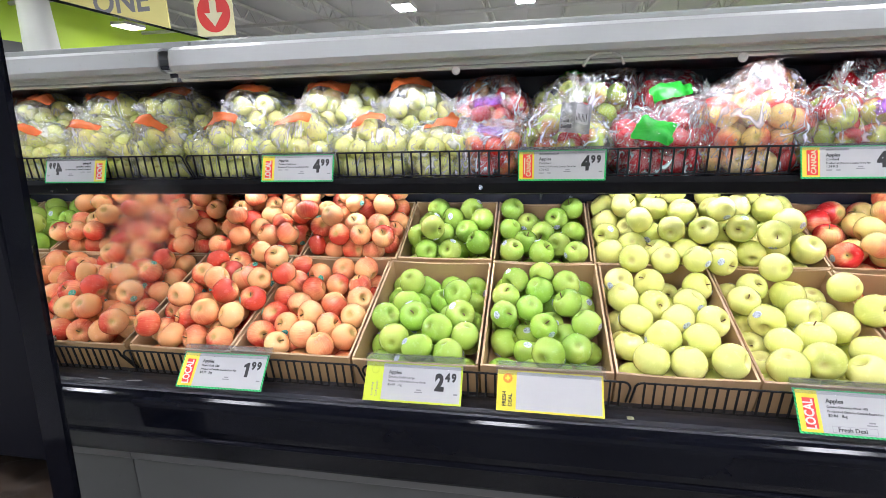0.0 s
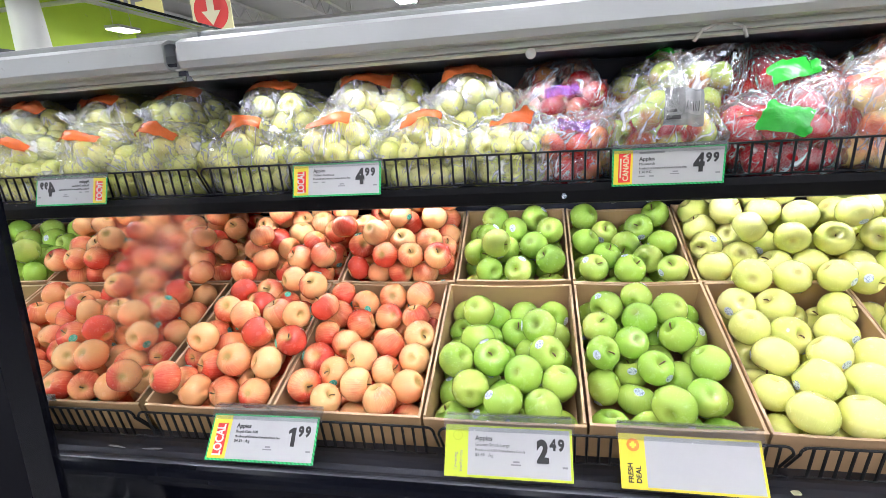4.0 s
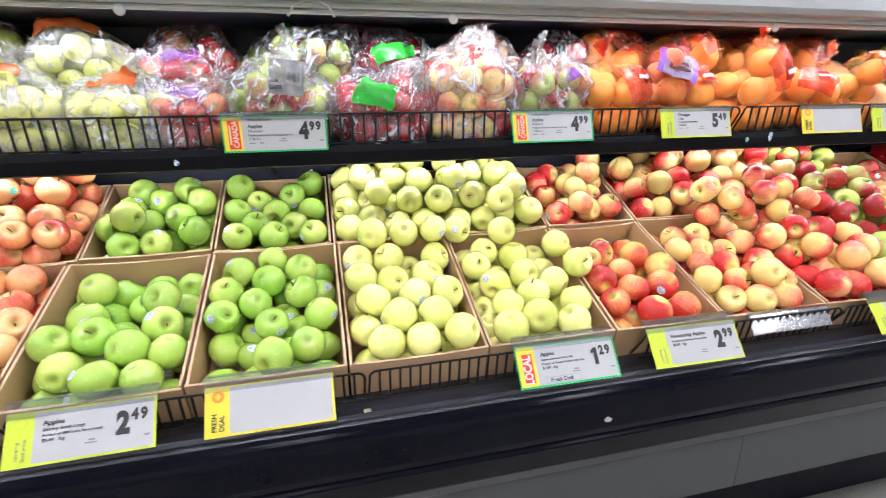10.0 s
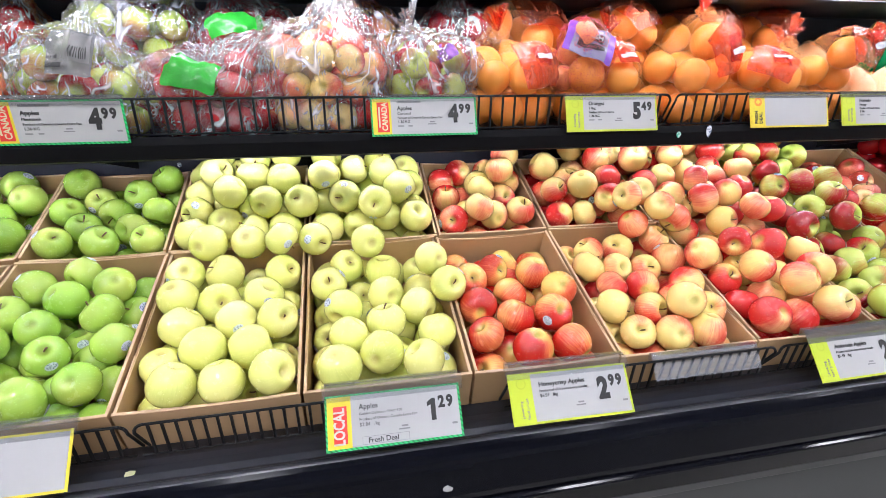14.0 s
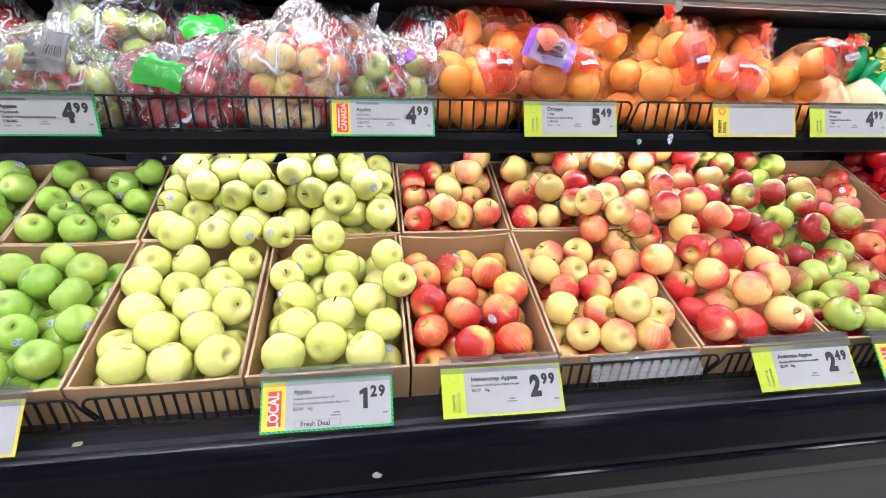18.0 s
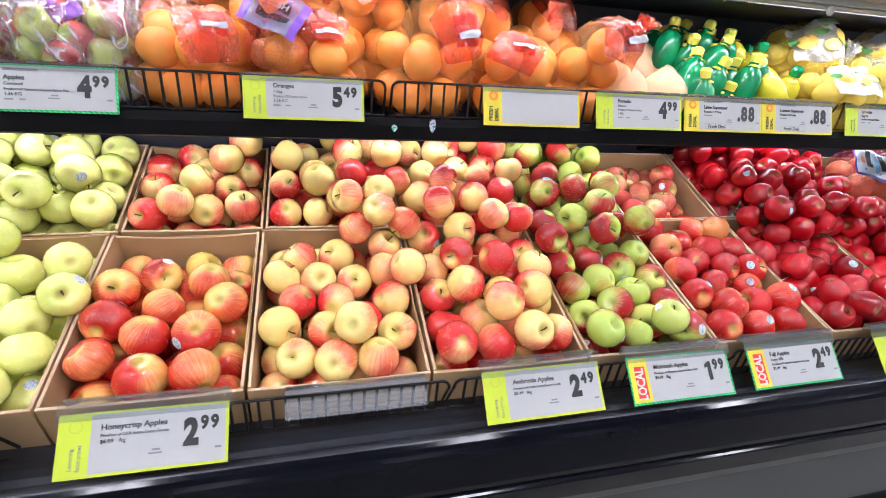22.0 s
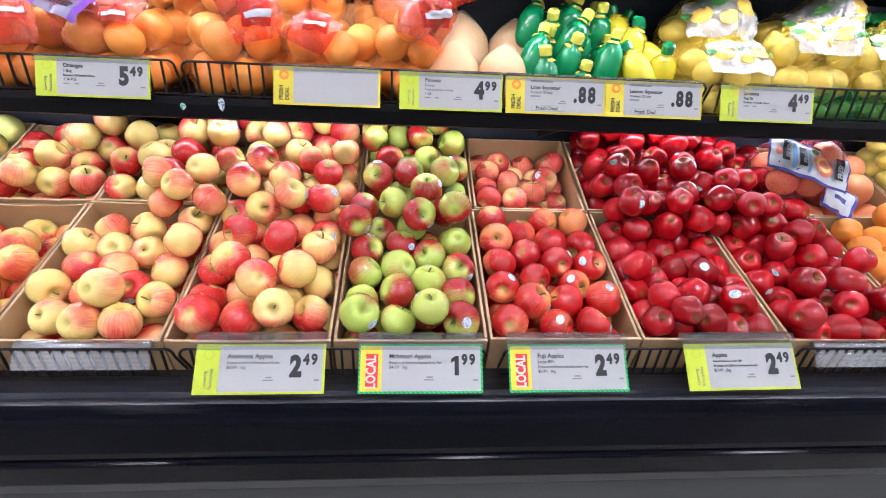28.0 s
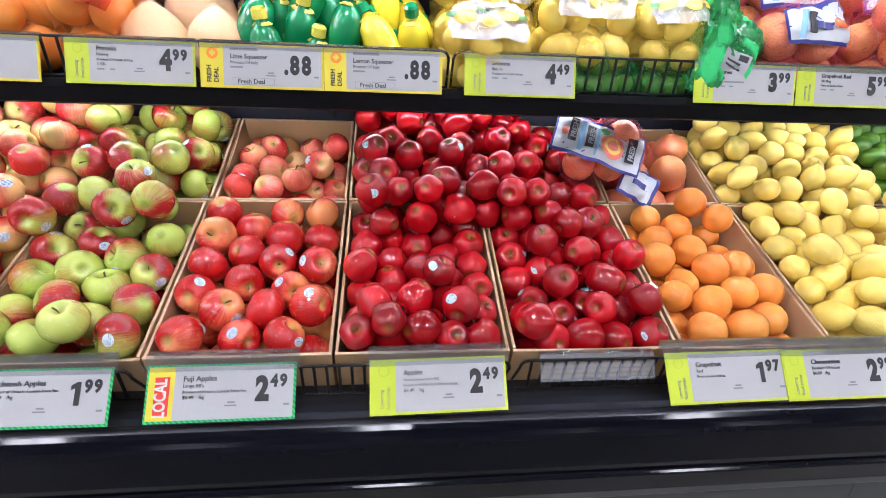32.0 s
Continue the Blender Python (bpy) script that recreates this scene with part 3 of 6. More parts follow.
def sticker_mesh(r, tall, material, size=0.0095, oval=1.25):
    """A small round label that lies on the fruit's shoulder."""
    bm = bmesh.new()
    axis = Vector((0.86, 0.0, 0.5)).normalized()
    u = Vector((0, 1, 0))
    w = axis.cross(u)
    rings = []
    for k in range(3):
        ring = []
        for i in range(12):
            a = 2 * math.pi * i / 12
            d = (axis * r + (u * math.cos(a) * oval + w * math.sin(a)) * size * (k / 2.0)).normalized()
            rad = r * 1.03 / math.sqrt(d.x * d.x + d.y * d.y + (d.z / tall) ** 2) + 0.0006
            ring.append(d * rad)
        rings.append(ring)
    centre = bm.verts.new(sum(rings[0], Vector()) / 12)
    vs = [[bm.verts.new(p) for p in ring] for ring in rings[1:]]
    for i in range(12):
        j = (i + 1) % 12
        bm.faces.new((centre, vs[0][i], vs[0][j]))
        bm.faces.new((vs[0][i], vs[1][i], vs[1][j], vs[0][j]))
    bmesh.ops.recalc_face_normals(bm, faces=bm.faces)
    me = mesh_of("sticker", bm, True)
    me.materials.append(material)
    return me


def turned_to(rng, up=0.0):
    """A random turn; up: how strongly the stem stays upward."""
    q = Euler((rng.uniform(-math.pi, math.pi) * (1 - up), rng.uniform(-math.pi, math.pi) * (1 - up), rng.uniform(-math.pi, math.pi))).to_quaternion()
    return q.to_matrix().to_4x4()


def at_rest(rng):
    """How a picked apple lies: often with its stem or its eye up and towards the aisle, else anyhow."""
    k = rng.random()
    if k < 0.62:
        d = Vector((rng.uniform(-0.8, 0.8), -0.55 + rng.uniform(-0.7, 0.7), 0.65 + rng.uniform(-0.6, 0.4)))
        if k > 0.44:
            d = -d
    else:
        d = Vector((rng.gauss(0, 1), rng.gauss(0, 1), rng.gauss(0, 1)))
    q = d.normalized().to_track_quat("Z", "Y")
    return q.to_matrix().to_4x4() @ Matrix.Rotation(rng.uniform(0, 6.283), 4, "Z")


def heap(rng, x0, x1, y0, y1, base, crest, r, count, placed, fits=None, tries=60):
    """Lay balls one after another, each at the lowest free spot of a few tried, on base(x, y) or on the balls
    already placed, as long as they stay below crest(x, y). Returns the new centres and their radii."""
    made = []
    arr = np.array(placed, float).reshape(-1, 4)
    misses = 0
    while len(made) < count and misses < 12:
        rr = r * rng.uniform(0.93, 1.06)
        best = None
        for _ in range(tries):
            x, y = rng.uniform(x0 + rr, x1 - rr), rng.uniform(y0 + rr, y1 - rr)
            z = base(x, y) + rr * 1.03
            if len(arr):
                d2 = (arr[:, 0] - x) ** 2 + (arr[:, 1] - y) ** 2
                s = (arr[:, 3] + rr) * 0.985
                near = d2 < s * s
                if near.any():
                    z = max(z, float(np.max(arr[near, 2] + np.sqrt(s[near] ** 2 - d2[near]))))
            if fits and not fits(x, y, z, rr):
                continue
            score = z - crest(x, y)
            if best is None or score < best[0]:
                best = (score, x, y, z)
        if best is None or best[0] + rr > 0:
            misses += 1
            continue
        row = (best[1], best[2], best[3], rr)
        made.append(row)
        arr = np.vstack([arr, row])
    placed.extend(made)
    return made


def settle(rng, w, length, r, count, lean=0.0, round_walls=False, keep=0.06, steps=170):
    """Pour count balls into a tray w wide (x about 0) and length long (y from 0) and let them come to rest:
    they sink, push one another apart and stay between the walls. Returns rows x, y, z, radius over the tray's bottom."""
    rr = np.array([r * rng.uniform(1 - keep, 1 + keep) for _ in range(count)])
    p = np.array([(rng.uniform(-w / 2 + r, w / 2 - r), rng.uniform(r, length - r), 0.0) for _ in range(count)])
    p[:, 2] = np.linspace(r, r + count * 4.2 * r ** 3 / (w * length) * 2.2, count)
    for k in range(steps):
        p[:, 2] -= 0.010 * (1 - k / steps) + 0.0012
        p[:, 1] -= lean * 0.0015 * (1 - k / steps)
        for _ in range(3):
            d = p[:, None, :] - p[None, :, :]
            dist = np.sqrt((d ** 2).sum(axis=2)) + np.eye(count) * 9
            over = np.maximum(0.0, rr[:, None] + rr[None, :] - dist)
            p += (d / dist[:, :, None] * (over * 0.32)[:, :, None]).sum(axis=1)
            p[:, 2] = np.maximum(p[:, 2], rr)
            if round_walls:
                a, c = w / 2 - rr, length / 2 - rr
                q = np.sqrt((p[:, 0] / a) ** 2 + ((p[:, 1] - length / 2) / c) ** 2)
                f = np.where(q > 1, 1 / np.maximum(q, 1e-6), 1.0)
                p[:, 0] *= f
                p[:, 1] = (p[:, 1] - length / 2) * f + length / 2
            else:
                p[:, 0] = np.clip(p[:, 0], -w / 2 + rr, w / 2 - rr)
                p[:, 1] = np.clip(p[:, 1], rr, length - rr)
    return [(float(a), float(b), float(c), float(q)) for (a, b, c), q in zip(p, rr)]


# ---- the store ----
X0, X1 = -0.69, 6.6          # mirror at one end of the case, plain end panel at the other
TOP = 5.2                    # roof deck

def structure(name, bm, material, label, category, smooth=False):
    ob = put(name, mesh_of(name, bm, smooth), material)
    return tagged(ob, label, category, kind="structure")


structure("floor", bm_box(-14, 22, -9, 34, -0.1, 0.0), M_FLOOR, "polished speckled greyish beige store floor", "floor")
structure("wall_north", bm_box(-14, 22, 34, 34.2, 0, TOP), M_WALL, "far store wall behind the produce case", "wall")
structure("wall_south", bm_box(-14, 22, -9.2, -9, 0, TOP), M_WALL, "grey store wall across the aisle", "wall")
structure("wall_west", bm_box(-14.2, -14, -9, 34, 0, TOP), M_WALL, "grey store wall beyond the mirror", "wall")
structure("wall_east", bm_box(22, 22.2, -9, 34, 0, TOP), M_WALL, "grey store wall at the far end of the aisle", "wall")
structure("ceiling", bm_box(-14, 22, -9, 34, TOP, TOP + 0.1), M_CEIL, "grey ribbed metal roof deck", "ceiling")

# trusses under the roof deck
def truss(x, z=TOP - 0.55):
    ob = thing("roof_truss", "pale painted open-web steel roof truss", "truss", "roof trusses", m=pose(x, 0, z))
    part("top_chord", bm_box(-0.05, 0.05, -8.9, 33.9, 0.42, 0.50), M_BEAM, ob)
    part("bottom_chord", bm_box(-0.05, 0.05, -8.9, 33.9, 0.0, 0.07), M_BEAM, ob)
    bm = bmesh.new()
    y = -8.8
    while y < 33:
        bm_rod((0, y, 0.05), (0, y + 0.4, 0.44), 0.018, 5, bm)
        bm_rod((0, y + 0.4, 0.44), (0, y + 0.8, 0.05), 0.018, 5, bm)
        y += 0.8
    part("web", bm, M_BEAM, ob)
    return ob


first = truss(-13.0)
for i in range(1, 15):
    copy_thing(first, pose(-13.0 + 2.4 * i, 0, TOP - 0.55))
for y in (1.2, 5.2, 9.2, 13.2, 17.2, 21.2):
    pipe = thing("ceiling_pipe", "long pale pipe hung under the trusses", "pipe", "ceiling pipes", m=pose(0, y, TOP - 0.75))
    part("pipe", bm_rod((-13.9, 0, 0), (21.9, 0, 0), 0.05, 10), M_BEAM, pipe, smooth=True)
    part("hanger", bm_rod((-4.6, 0, 0), (-4.6, 0, 0.76), 0.015, 6), M_BEAM, pipe)
    part("hanger", bm_rod((5.0, 0, 0), (5.0, 0, 0.76), 0.015, 6), M_BEAM, pipe)


def fixture(x, y):
    ob = thing("ceiling_light", "twin-panel bright white high-bay ceiling light", "ceiling light", "ceiling lights", m=pose(x, y, TOP - 1.0))
    part("housing", bm_box(-0.22, 0.22, -0.36, 0.36, 0.02, 0.10, 0.01), M_BEAM, ob)
    for s in (-1, 1):
        part("diffuser", bm_box(s * 0.115 - 0.09, s * 0.115 + 0.09, -0.33, 0.33, 0.0, 0.018), M_BAY, ob)
        part("hanger", bm_rod((0, s * 0.3, 0.1), (0, s * 0.3, 1.005), 0.006, 5), M_BEAM, ob)
    return ob


lamp0 = fixture(-8.25, -6.0)
for i in range(8):
    for j in range(9):
        if (i or j) and not (i < 2 and j == 4):
            copy_thing(lamp0, pose(-8.25 + 2.83 * i, -6.0 + 4.3 * j, TOP - 1.0))

# painted wall and column to the right of the case, seen in the mirror only
structure("wall_painted", bm_box(10.0, 10.2, 2.0, 33.9, 0, TOP), M_LIME, "lime green painted wall", "wall")
# roof-beam shadow on the lime wall, built as a grey strip
band = thing("wall_stripe", "roof-beam shadow painted as a grey band on the lime green wall", "stripe", kind="structure", m=pose(9.97, 0, 0))
part("stripe", bm_box(0, 0.028, 2.0, 33.9, 3.25, 3.62), M_KICK, band)
col = thing("column", "round white painted store column", "column", m=pose(8.4, 8.3, 0))
part("shaft", bm_turned([(0, 0), (0.33, 0), (0.33, 3.0), (0.29, 4.0), (0.24, TOP - 0.004), (0, TOP - 0.004)], 24), M_COLUMN, col, smooth=True)


# ---- writing ----
FONT_CACHE = {}


def text_mesh(body, size, depth=0.0004, bold=0.0):
    key = (body, size, bold)
    if key not in FONT_CACHE:
        cu = bpy.data.curves.new("letters", "FONT")
        cu.body, cu.size, cu.extrude, cu.offset = body, size, depth, bold
        cu.resolution_u = 3
        ob = bpy.data.objects.new("letters", cu)
        scene.collection.objects.link(ob)
        dg = bpy.context.evaluated_depsgraph_get()
        me = bpy.data.meshes.new_from_object(ob.evaluated_get(dg))
        bpy.data.objects.remove(ob)
        bpy.data.curves.remove(cu)
        FONT_CACHE[key] = me
    return FONT_CACHE[key]


def letters(name, body, size, material, parent, x, y, bold=0.0, turn=0.0, stretch=1.0, lift=0.0012):
    me = text_mesh(body, size, bold=bold)
    if me.materials and me.materials[0] != material:
        me = me.copy()
        me.materials.clear()
    ob = put(name, me, material, parent)
    ob.matrix_basis = Matrix.Translation((x, y, lift)) @ Matrix.Rotation(radians(turn), 4, "Z") @ Matrix.Diagonal((stretch, 1, 1, 1))
    return ob


# big hanging signs beyond the case
big = thing("hanging_sign", "yellow hanging store sign with dark letters", "sign", m=pose(-4.95, 6.0, 3.02, 90))
part("board", bm_box(-3.0, 0.0, 0.0, 1.1, -0.03, 0.0, 0.004), plain("pale_yellow_board", (0.80, 0.72, 0.25), rough=0.5, vary=0.06, scale=3), big)
part("edge_strip", bm_box(-3.0, 0.0, -0.03, 0.0, -0.035, 0.005), M_BLACKMETAL, big)
letters("letters", "ONE", 0.46, M_GREYINK, big, -1.25, 0.27, bold=0.012, lift=0.002)
for x in (-2.7, -0.3):
    part("hanging_wire", bm_rod((x, 1.09, -0.015), (x, TOP - 3.02, -0.015), 0.006, 5), M_WIRE, big)
arrow = thing("arrow_sign", "pale yellow hanging sign with a cream arrow on a red disc", "sign", m=pose(-4.22, 6.05, 3.2, 90))
part("board", bm_box(-0.31, 0.31, -0.32, 0.60, -0.02, 0.0, 0.004), plain("pale_cream_board", (0.80, 0.76, 0.42), rough=0.5, vary=0.05, scale=3), arrow)
bm = bmesh.new()
bmesh.ops.create_circle(bm, cap_ends=True, radius=0.27, segments=40)
bmesh.ops.translate(bm, vec=(0, 0, 0.004), verts=bm.verts)
part("red_disc", bm, M_RED, arrow, "red disc")
bm = bmesh.new()
bm.faces.new([bm.verts.new((x, y, 0.008)) for x, y in ((-0.055, 0.17), (-0.055, 0.0), (-0.15, 0.0), (0.0, -0.19), (0.15, 0.0), (0.055, 0.0), (0.055, 0.17))])
bmesh.ops.recalc_face_normals(bm, faces=bm.faces)
part("arrow", bm, plain("cream_arrow_print", (0.80, 0.74, 0.48), rough=0.5, vary=0.05, scale=3), arrow, "cream arrow pointing down")
for x in (-0.25, 0.25):
    part("hanging_wire", bm_rod((x, 0.59, -0.01), (x, TOP - 3.2, -0.01), 0.006, 5), M_WIRE, arrow)


# ---- the refrigerated produce case ----
case = thing("produce_case", "long open black refrigerated produce display case", "display case", m=pose(0, 0, 0))
BUMP = [(0.03, 0.828), (-0.010, 0.828), (-0.030, 0.8305), (-0.050, 0.8305), (-0.064, 0.827), (-0.071, 0.829), (-0.076, 0.8335), (-0.079, 0.835), (-0.084, 0.8352), (-0.088, 0.8342), (-0.0905, 0.8325), (-0.098, 0.8275), (-0.1045, 0.8217), (-0.1100, 0.8150), (-0.1135, 0.806), (-0.1145, 0.797), (-0.1135, 0.735), (-0.1060, 0.709), (-0.1075, 0.7065), (-0.1115, 0.704), (-0.1125, 0.700), (-0.1100, 0.6965), (-0.1040, 0.693), (-0.082, 0.625), (-0.072, 0.611), (-0.060, 0.6055)]
part("bumper_ledge", bm_profile(BUMP[:11], X0, X1, 0.006), M_LEDGE, case, "scuffed bumper top with bluish ceiling sheen in its colour")
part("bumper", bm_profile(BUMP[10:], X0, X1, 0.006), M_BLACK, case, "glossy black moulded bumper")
xk = X0
while xk < X1 - 0.01:
    part("kick_panel", bm_box(xk + 0.001, min(xk + 2.43, X1) - 0.001, -0.055, -0.040, 0.395, 0.577), M_KICK, case, "grey kick panel")
    xk += 2.43
part("kick_trim", bm_box(X0, X1, -0.060, -0.040, 0.577, 0.605, 0.003), M_KICKTRIM, case, "light grey trim strip")
part("toe_board", bm_box(X0, X1, 0.16, 0.18, 0.0, 0.415), M_BLACKMETAL, case, "recessed black toe board")
part("toe_lip", bm_box(X0, X1, -0.040, 0.16, 0.395, 0.407), M_BLACKMETAL, case)
part("deck", bm_profile([(0.0, 0.755), (0.43, 0.90), (0.80, 1.06)], X0, X1, 0.012), M_BLACKMETAL, case)
part("back_panel", bm_box(X0, X1, 0.815, 0.84, 0.9, 1.80), M_BACK, case, "dark rear wall")
part("body", bm_box(X0, X1, 0.19, 0.84, 0.0, 0.74), M_BLACKMETAL, case)
# shelf
SHY, SHZ = 0.352, 1.322
part("shelf", bm_profile([(SHY, SHZ), (0.80, SHZ + 0.085)], X0, X1, 0.014), M_BLACKMETAL, case, "black painted tilted steel shelf")
part("shelf_lip", bm_profile([(SHY + 0.012, SHZ - 0.008), (SHY - 0.004, SHZ - 0.005), (SHY - 0.006, SHZ + 0.022), (SHY - 0.002, SHZ + 0.038)], X0, X1, 0.006), M_LIP, case)
for x in (-0.68, 0.5, 1.72, 2.94, 4.16, 5.38):
    bm = bmesh.new()
    vs = [(x, 0.40, SHZ - 0.002), (x, 0.81, SHZ + 0.075), (x, 0.81, SHZ - 0.10)]
    a = [bm.verts.new(v) for v in vs]
    b = [bm.verts.new((v[0] + 0.006, v[1], v[2])) for v in vs]
    bm.faces.new(a[::-1])
    bm.faces.new(b)
    for i in range(3):
        bm.faces.new((a[i], a[(i + 1) % 3], b[(i + 1) % 3], b[i]))
    bmesh.ops.recalc_face_normals(bm, faces=bm.faces)
    part("shelf_bracket", bm, M_BLACKMETAL, case)
# slim lamps: unseen fill added under the shelf, others in the slot behind the canopy rail
for k in range(6):
    xa = X0 + 0.06 + k * 1.2
    part("shelf_lamp", bm_rod((xa, 0.50, SHZ - 0.004), (xa + 1.1, 0.50, SHZ - 0.004), 0.006, 8), M_SHELF_FILL, case, "slim unseen fill lamp added under the shelf", smooth=True)
    part("canopy_lamp", bm_rod((xa + (0.03 if k == 0 else 0), 0.434, 1.698 if xa < 3.2 else 1.682), (xa + 1.1, 0.434, 1.698 if xa < 3.2 else 1.682), 0.011, 10), M_TUBE, case, "white fluorescent tube under the canopy", smooth=True)
# canopy
part("canopy_rail", bm_profile([(0.412, 1.692), (0.409, 1.681), (0.400, 1.679), (0.394, 1.683), (0.394, 1.690), (0.383, 1.690), (0.383, 1.702), (0.372, 1.704)], X0 + 0.016, X1, 0.004), M_RAIL, case, "greyish canopy rail")
part("canopy_face", bm_profile([(0.378, 1.708), (0.352, 1.712), (0.347, 1.721), (0.350, 1.764), (0.370, 1.772), (0.60, 1.777)], X0 + 0.02, X1, 0.008), M_CANOPY, case, "white enamelled canopy front")
part("canopy_roof", bm_box(X0, X1, 0.48, 0.84, 1.786, 1.817, 0.006), plain("grey_enamel", (0.26, 0.27, 0.26), rough=0.45, vary=0.08, scale=3), case, "grey canopy roof")
part("canopy_seam", bm_box(X0 + 0.04, X1, 0.3915, 0.3935, 1.685, 1.687), M_GREYINK, case)
part("canopy_soffit", bm_box(X0, X1, 0.456, 0.815, 1.682, 1.698), M_BACK, case, "black canopy soffit")
part("canopy_end_filler", bm_box(X0 + 0.001, X0 + 0.05, 0.428, 0.452, 1.719, 1.768), M_CANOPY, case)
part("lamp_reflector", bm_box(X0, X1, 0.405, 0.455, 1.711, 1.717), M_CANOPY, case)
for x in (0.241, 1.02, 2.05, 3.15, 4.2, 5.2):
    bm = bmesh.new()
    bmesh.ops.create_uvsphere(bm, u_segments=12, v_segments=8, radius=0.013)
    bmesh.ops.scale(bm, vec=(1, 0.45, 1), verts=bm.verts)
    bmesh.ops.translate(bm, vec=(x, 0.388, 1.672), verts=bm.verts)
    part("clip", bm, M_CLIP, case, "small round clip", smooth=True)
for x in (0.66, 2.75, 4.6):
    bm = bmesh.new()
    pts = [(x - 0.055, 0.386, 1.668), (x - 0.04, 0.380, 1.69), (x - 0.015, 0.376, 1.70), (x + 0.02, 0.376, 1.70), (x + 0.045, 0.380, 1.69), (x + 0.055, 0.386, 1.668)]
    for u, v in zip(pts, pts[1:]):
        bm_rod(u, v, 0.004, 6, bm)
    part("curtain_handle", bm, M_CLIP, case, "pale looped night-curtain handle", smooth=True)

# end panel with its mirror
PANEL = [(0.84, 1.842), (-0.150, 1.842), (-0.163, 1.82), (-0.185, 1.45), (-0.215, 1.0), (-0.245, 0.5), (-0.25, 0.02), (-0.25, 0.0), (0.84, 0.0)]
endp = thing("end_panel", "black case end panel with a large smudged mirror", "end panel")
bm = bmesh.new()
a = [bm.verts.new((X0 - 0.075, y, z)) for y, z in PANEL]
b = [bm.verts.new((X0 - 0.004, y, z)) for y, z in PANEL]
bm.faces.new(a)
bm.faces.new(b[::-1])
for i in range(len(PANEL)):
    j = (i + 1) % len(PANEL)
    bm.faces.new((a[i], b[i], b[j], a[j]))
bmesh.ops.recalc_face_normals(bm, faces=bm.faces)
part("panel", bm, M_BLACK, endp)
bm = bmesh.new()
bm.faces.new([bm.verts.new((X0, y if y > 0.8 else y + 0.012, min(z, 1.834))) for y, z in PANEL if z > 0.01 or y > 0.8])
bmesh.ops.recalc_face_normals(bm, faces=bm.faces)
bmesh.ops.solidify(bm, geom=list(bm.faces), thickness=0.003)
part("mirror", bm, M_MIRROR, endp, "smudged mirror")
end2 = thing("end_panel", "plain black case end panel", "end panel")
part("panel", bm_box(X1, X1 + 0.06, -0.2, 0.84, 0.0, 1.84, 0.008), M_BLACK, end2)

# neighbouring black case beyond the mirror, with a low bin under it
near_case = thing("neighbour_case", "plain black neighbouring display case", "display case", m=pose(0, 0, 0))
part("body", bm_box(-2.6, X0 - 0.08, -0.20, 0.84, 0.66, 1.83, 0.01), M_BLACKMETAL, near_case)
part("base", bm_box(-2.6, X0 - 0.08, 0.30, 0.84, 0.0, 0.66), M_BLACKMETAL, near_case)
bin_ob = thing("low_bin", "low black bin heaped with dark brown coir", "bin", m=pose(-1.35, -0.22, 0))
part("tub", bm_box(-0.55, 0.55, -0.40, 0.40, 0.0, 0.48, 0.02), M_BLACKMETAL, bin_ob)
bm = bmesh.new()
bmesh.ops.create_grid(bm, x_segments=44, y_segments=34, size=0.5)
for v in bm.verts:
    v.co.y *= 0.74
    v.co.z = 0.50 + 0.03 * noise.noise(v.co * 9) + 0.02 * noise.noise(v.co * 31) + 0.05 * (1 - v.co.length_squared * 3)
part("coir", bm, plain("brown_coir", (0.03, 0.017, 0.008), rough=0.95, vary=0.6, scale=60, bump=0.6), bin_ob, "dark brown fibrous coir", smooth=True)


# ---- wire fences ----
def fence(x0, x1, y, z0, z1, lean, gap, label):
    f = put("wire_fence", mesh_of("wire_fence", bm_rod((x0 + 0.016, y - lean, z1), (x1 - 0.016, y - lean, z1), 0.0028, 6)), M_WIRE, case, None, label)
    for zz, yy in ((z0, y), ):
        put("rail", mesh_of("rail", bm_rod((x0, yy, zz), (x1, yy, zz), 0.0022, 6)), M_WIRE, f)
    for xe, way in ((x0, 1), (x1, -1)):
        # rounded corner at either end
        bend = 0.016
        bm = bm_rod((xe, y - lean, z1 - bend), (xe, y + 0.03, z0 - 0.004), 0.003, 6)
        arc = [Vector((xe + way * bend * (1 - math.cos(a)), y - lean, z1 - bend + bend * math.sin(a))) for a in (0.0, 0.4, 0.8, 1.2, 1.571)]
        for p, q in zip(arc, arc[1:]):
            bm_rod(p, q, 0.003, 6, bm)
        put("rail", mesh_of("rail", bm), M_WIRE, f)
    wire = mesh_of("wire", bm_rod((0, -lean, z1 - z0), (0.0, 0, 0), 0.0014 if gap > 0.03 else 0.0030, 5))
    wire.materials.append(M_WIRE)
    n = int((x1 - x0) / gap)
    for i in range(1, n):
        put("wire", wire, None, f, pose(x0 + (x1 - x0) * i / n, y, z0))


SHELF_FENCES = [(-0.685, 0.46), (0.47, 1.95), (1.965, 3.24), (3.25, 4.60), (4.61, 6.5)]
for xa, xb in SHELF_FENCES:
    fence(xa, xb, 0.374, 1.364, 1.438, 0.006, 0.030, "black wire shelf fence")
DECK_FENCES = [(-0.685, 0.03), (0.04, 0.71), (0.72, 1.29), (1.40, 2.03), (2.04, 2.66), (2.70, 3.34), (3.36, 4.02), (4.04, 5.2), (5.22, 6.5)]
for xa, xb in DECK_FENCES:
    fence(xa, xb, -0.008, 0.838, 0.911, 0.012, 0.0225, "low black wire fence in front of the cartons")


# ---- cartons ----
TILT1, TILT2 = math.atan2(0.155, 0.425), math.atan2(0.145, 0.315)
DEEP = 0.125


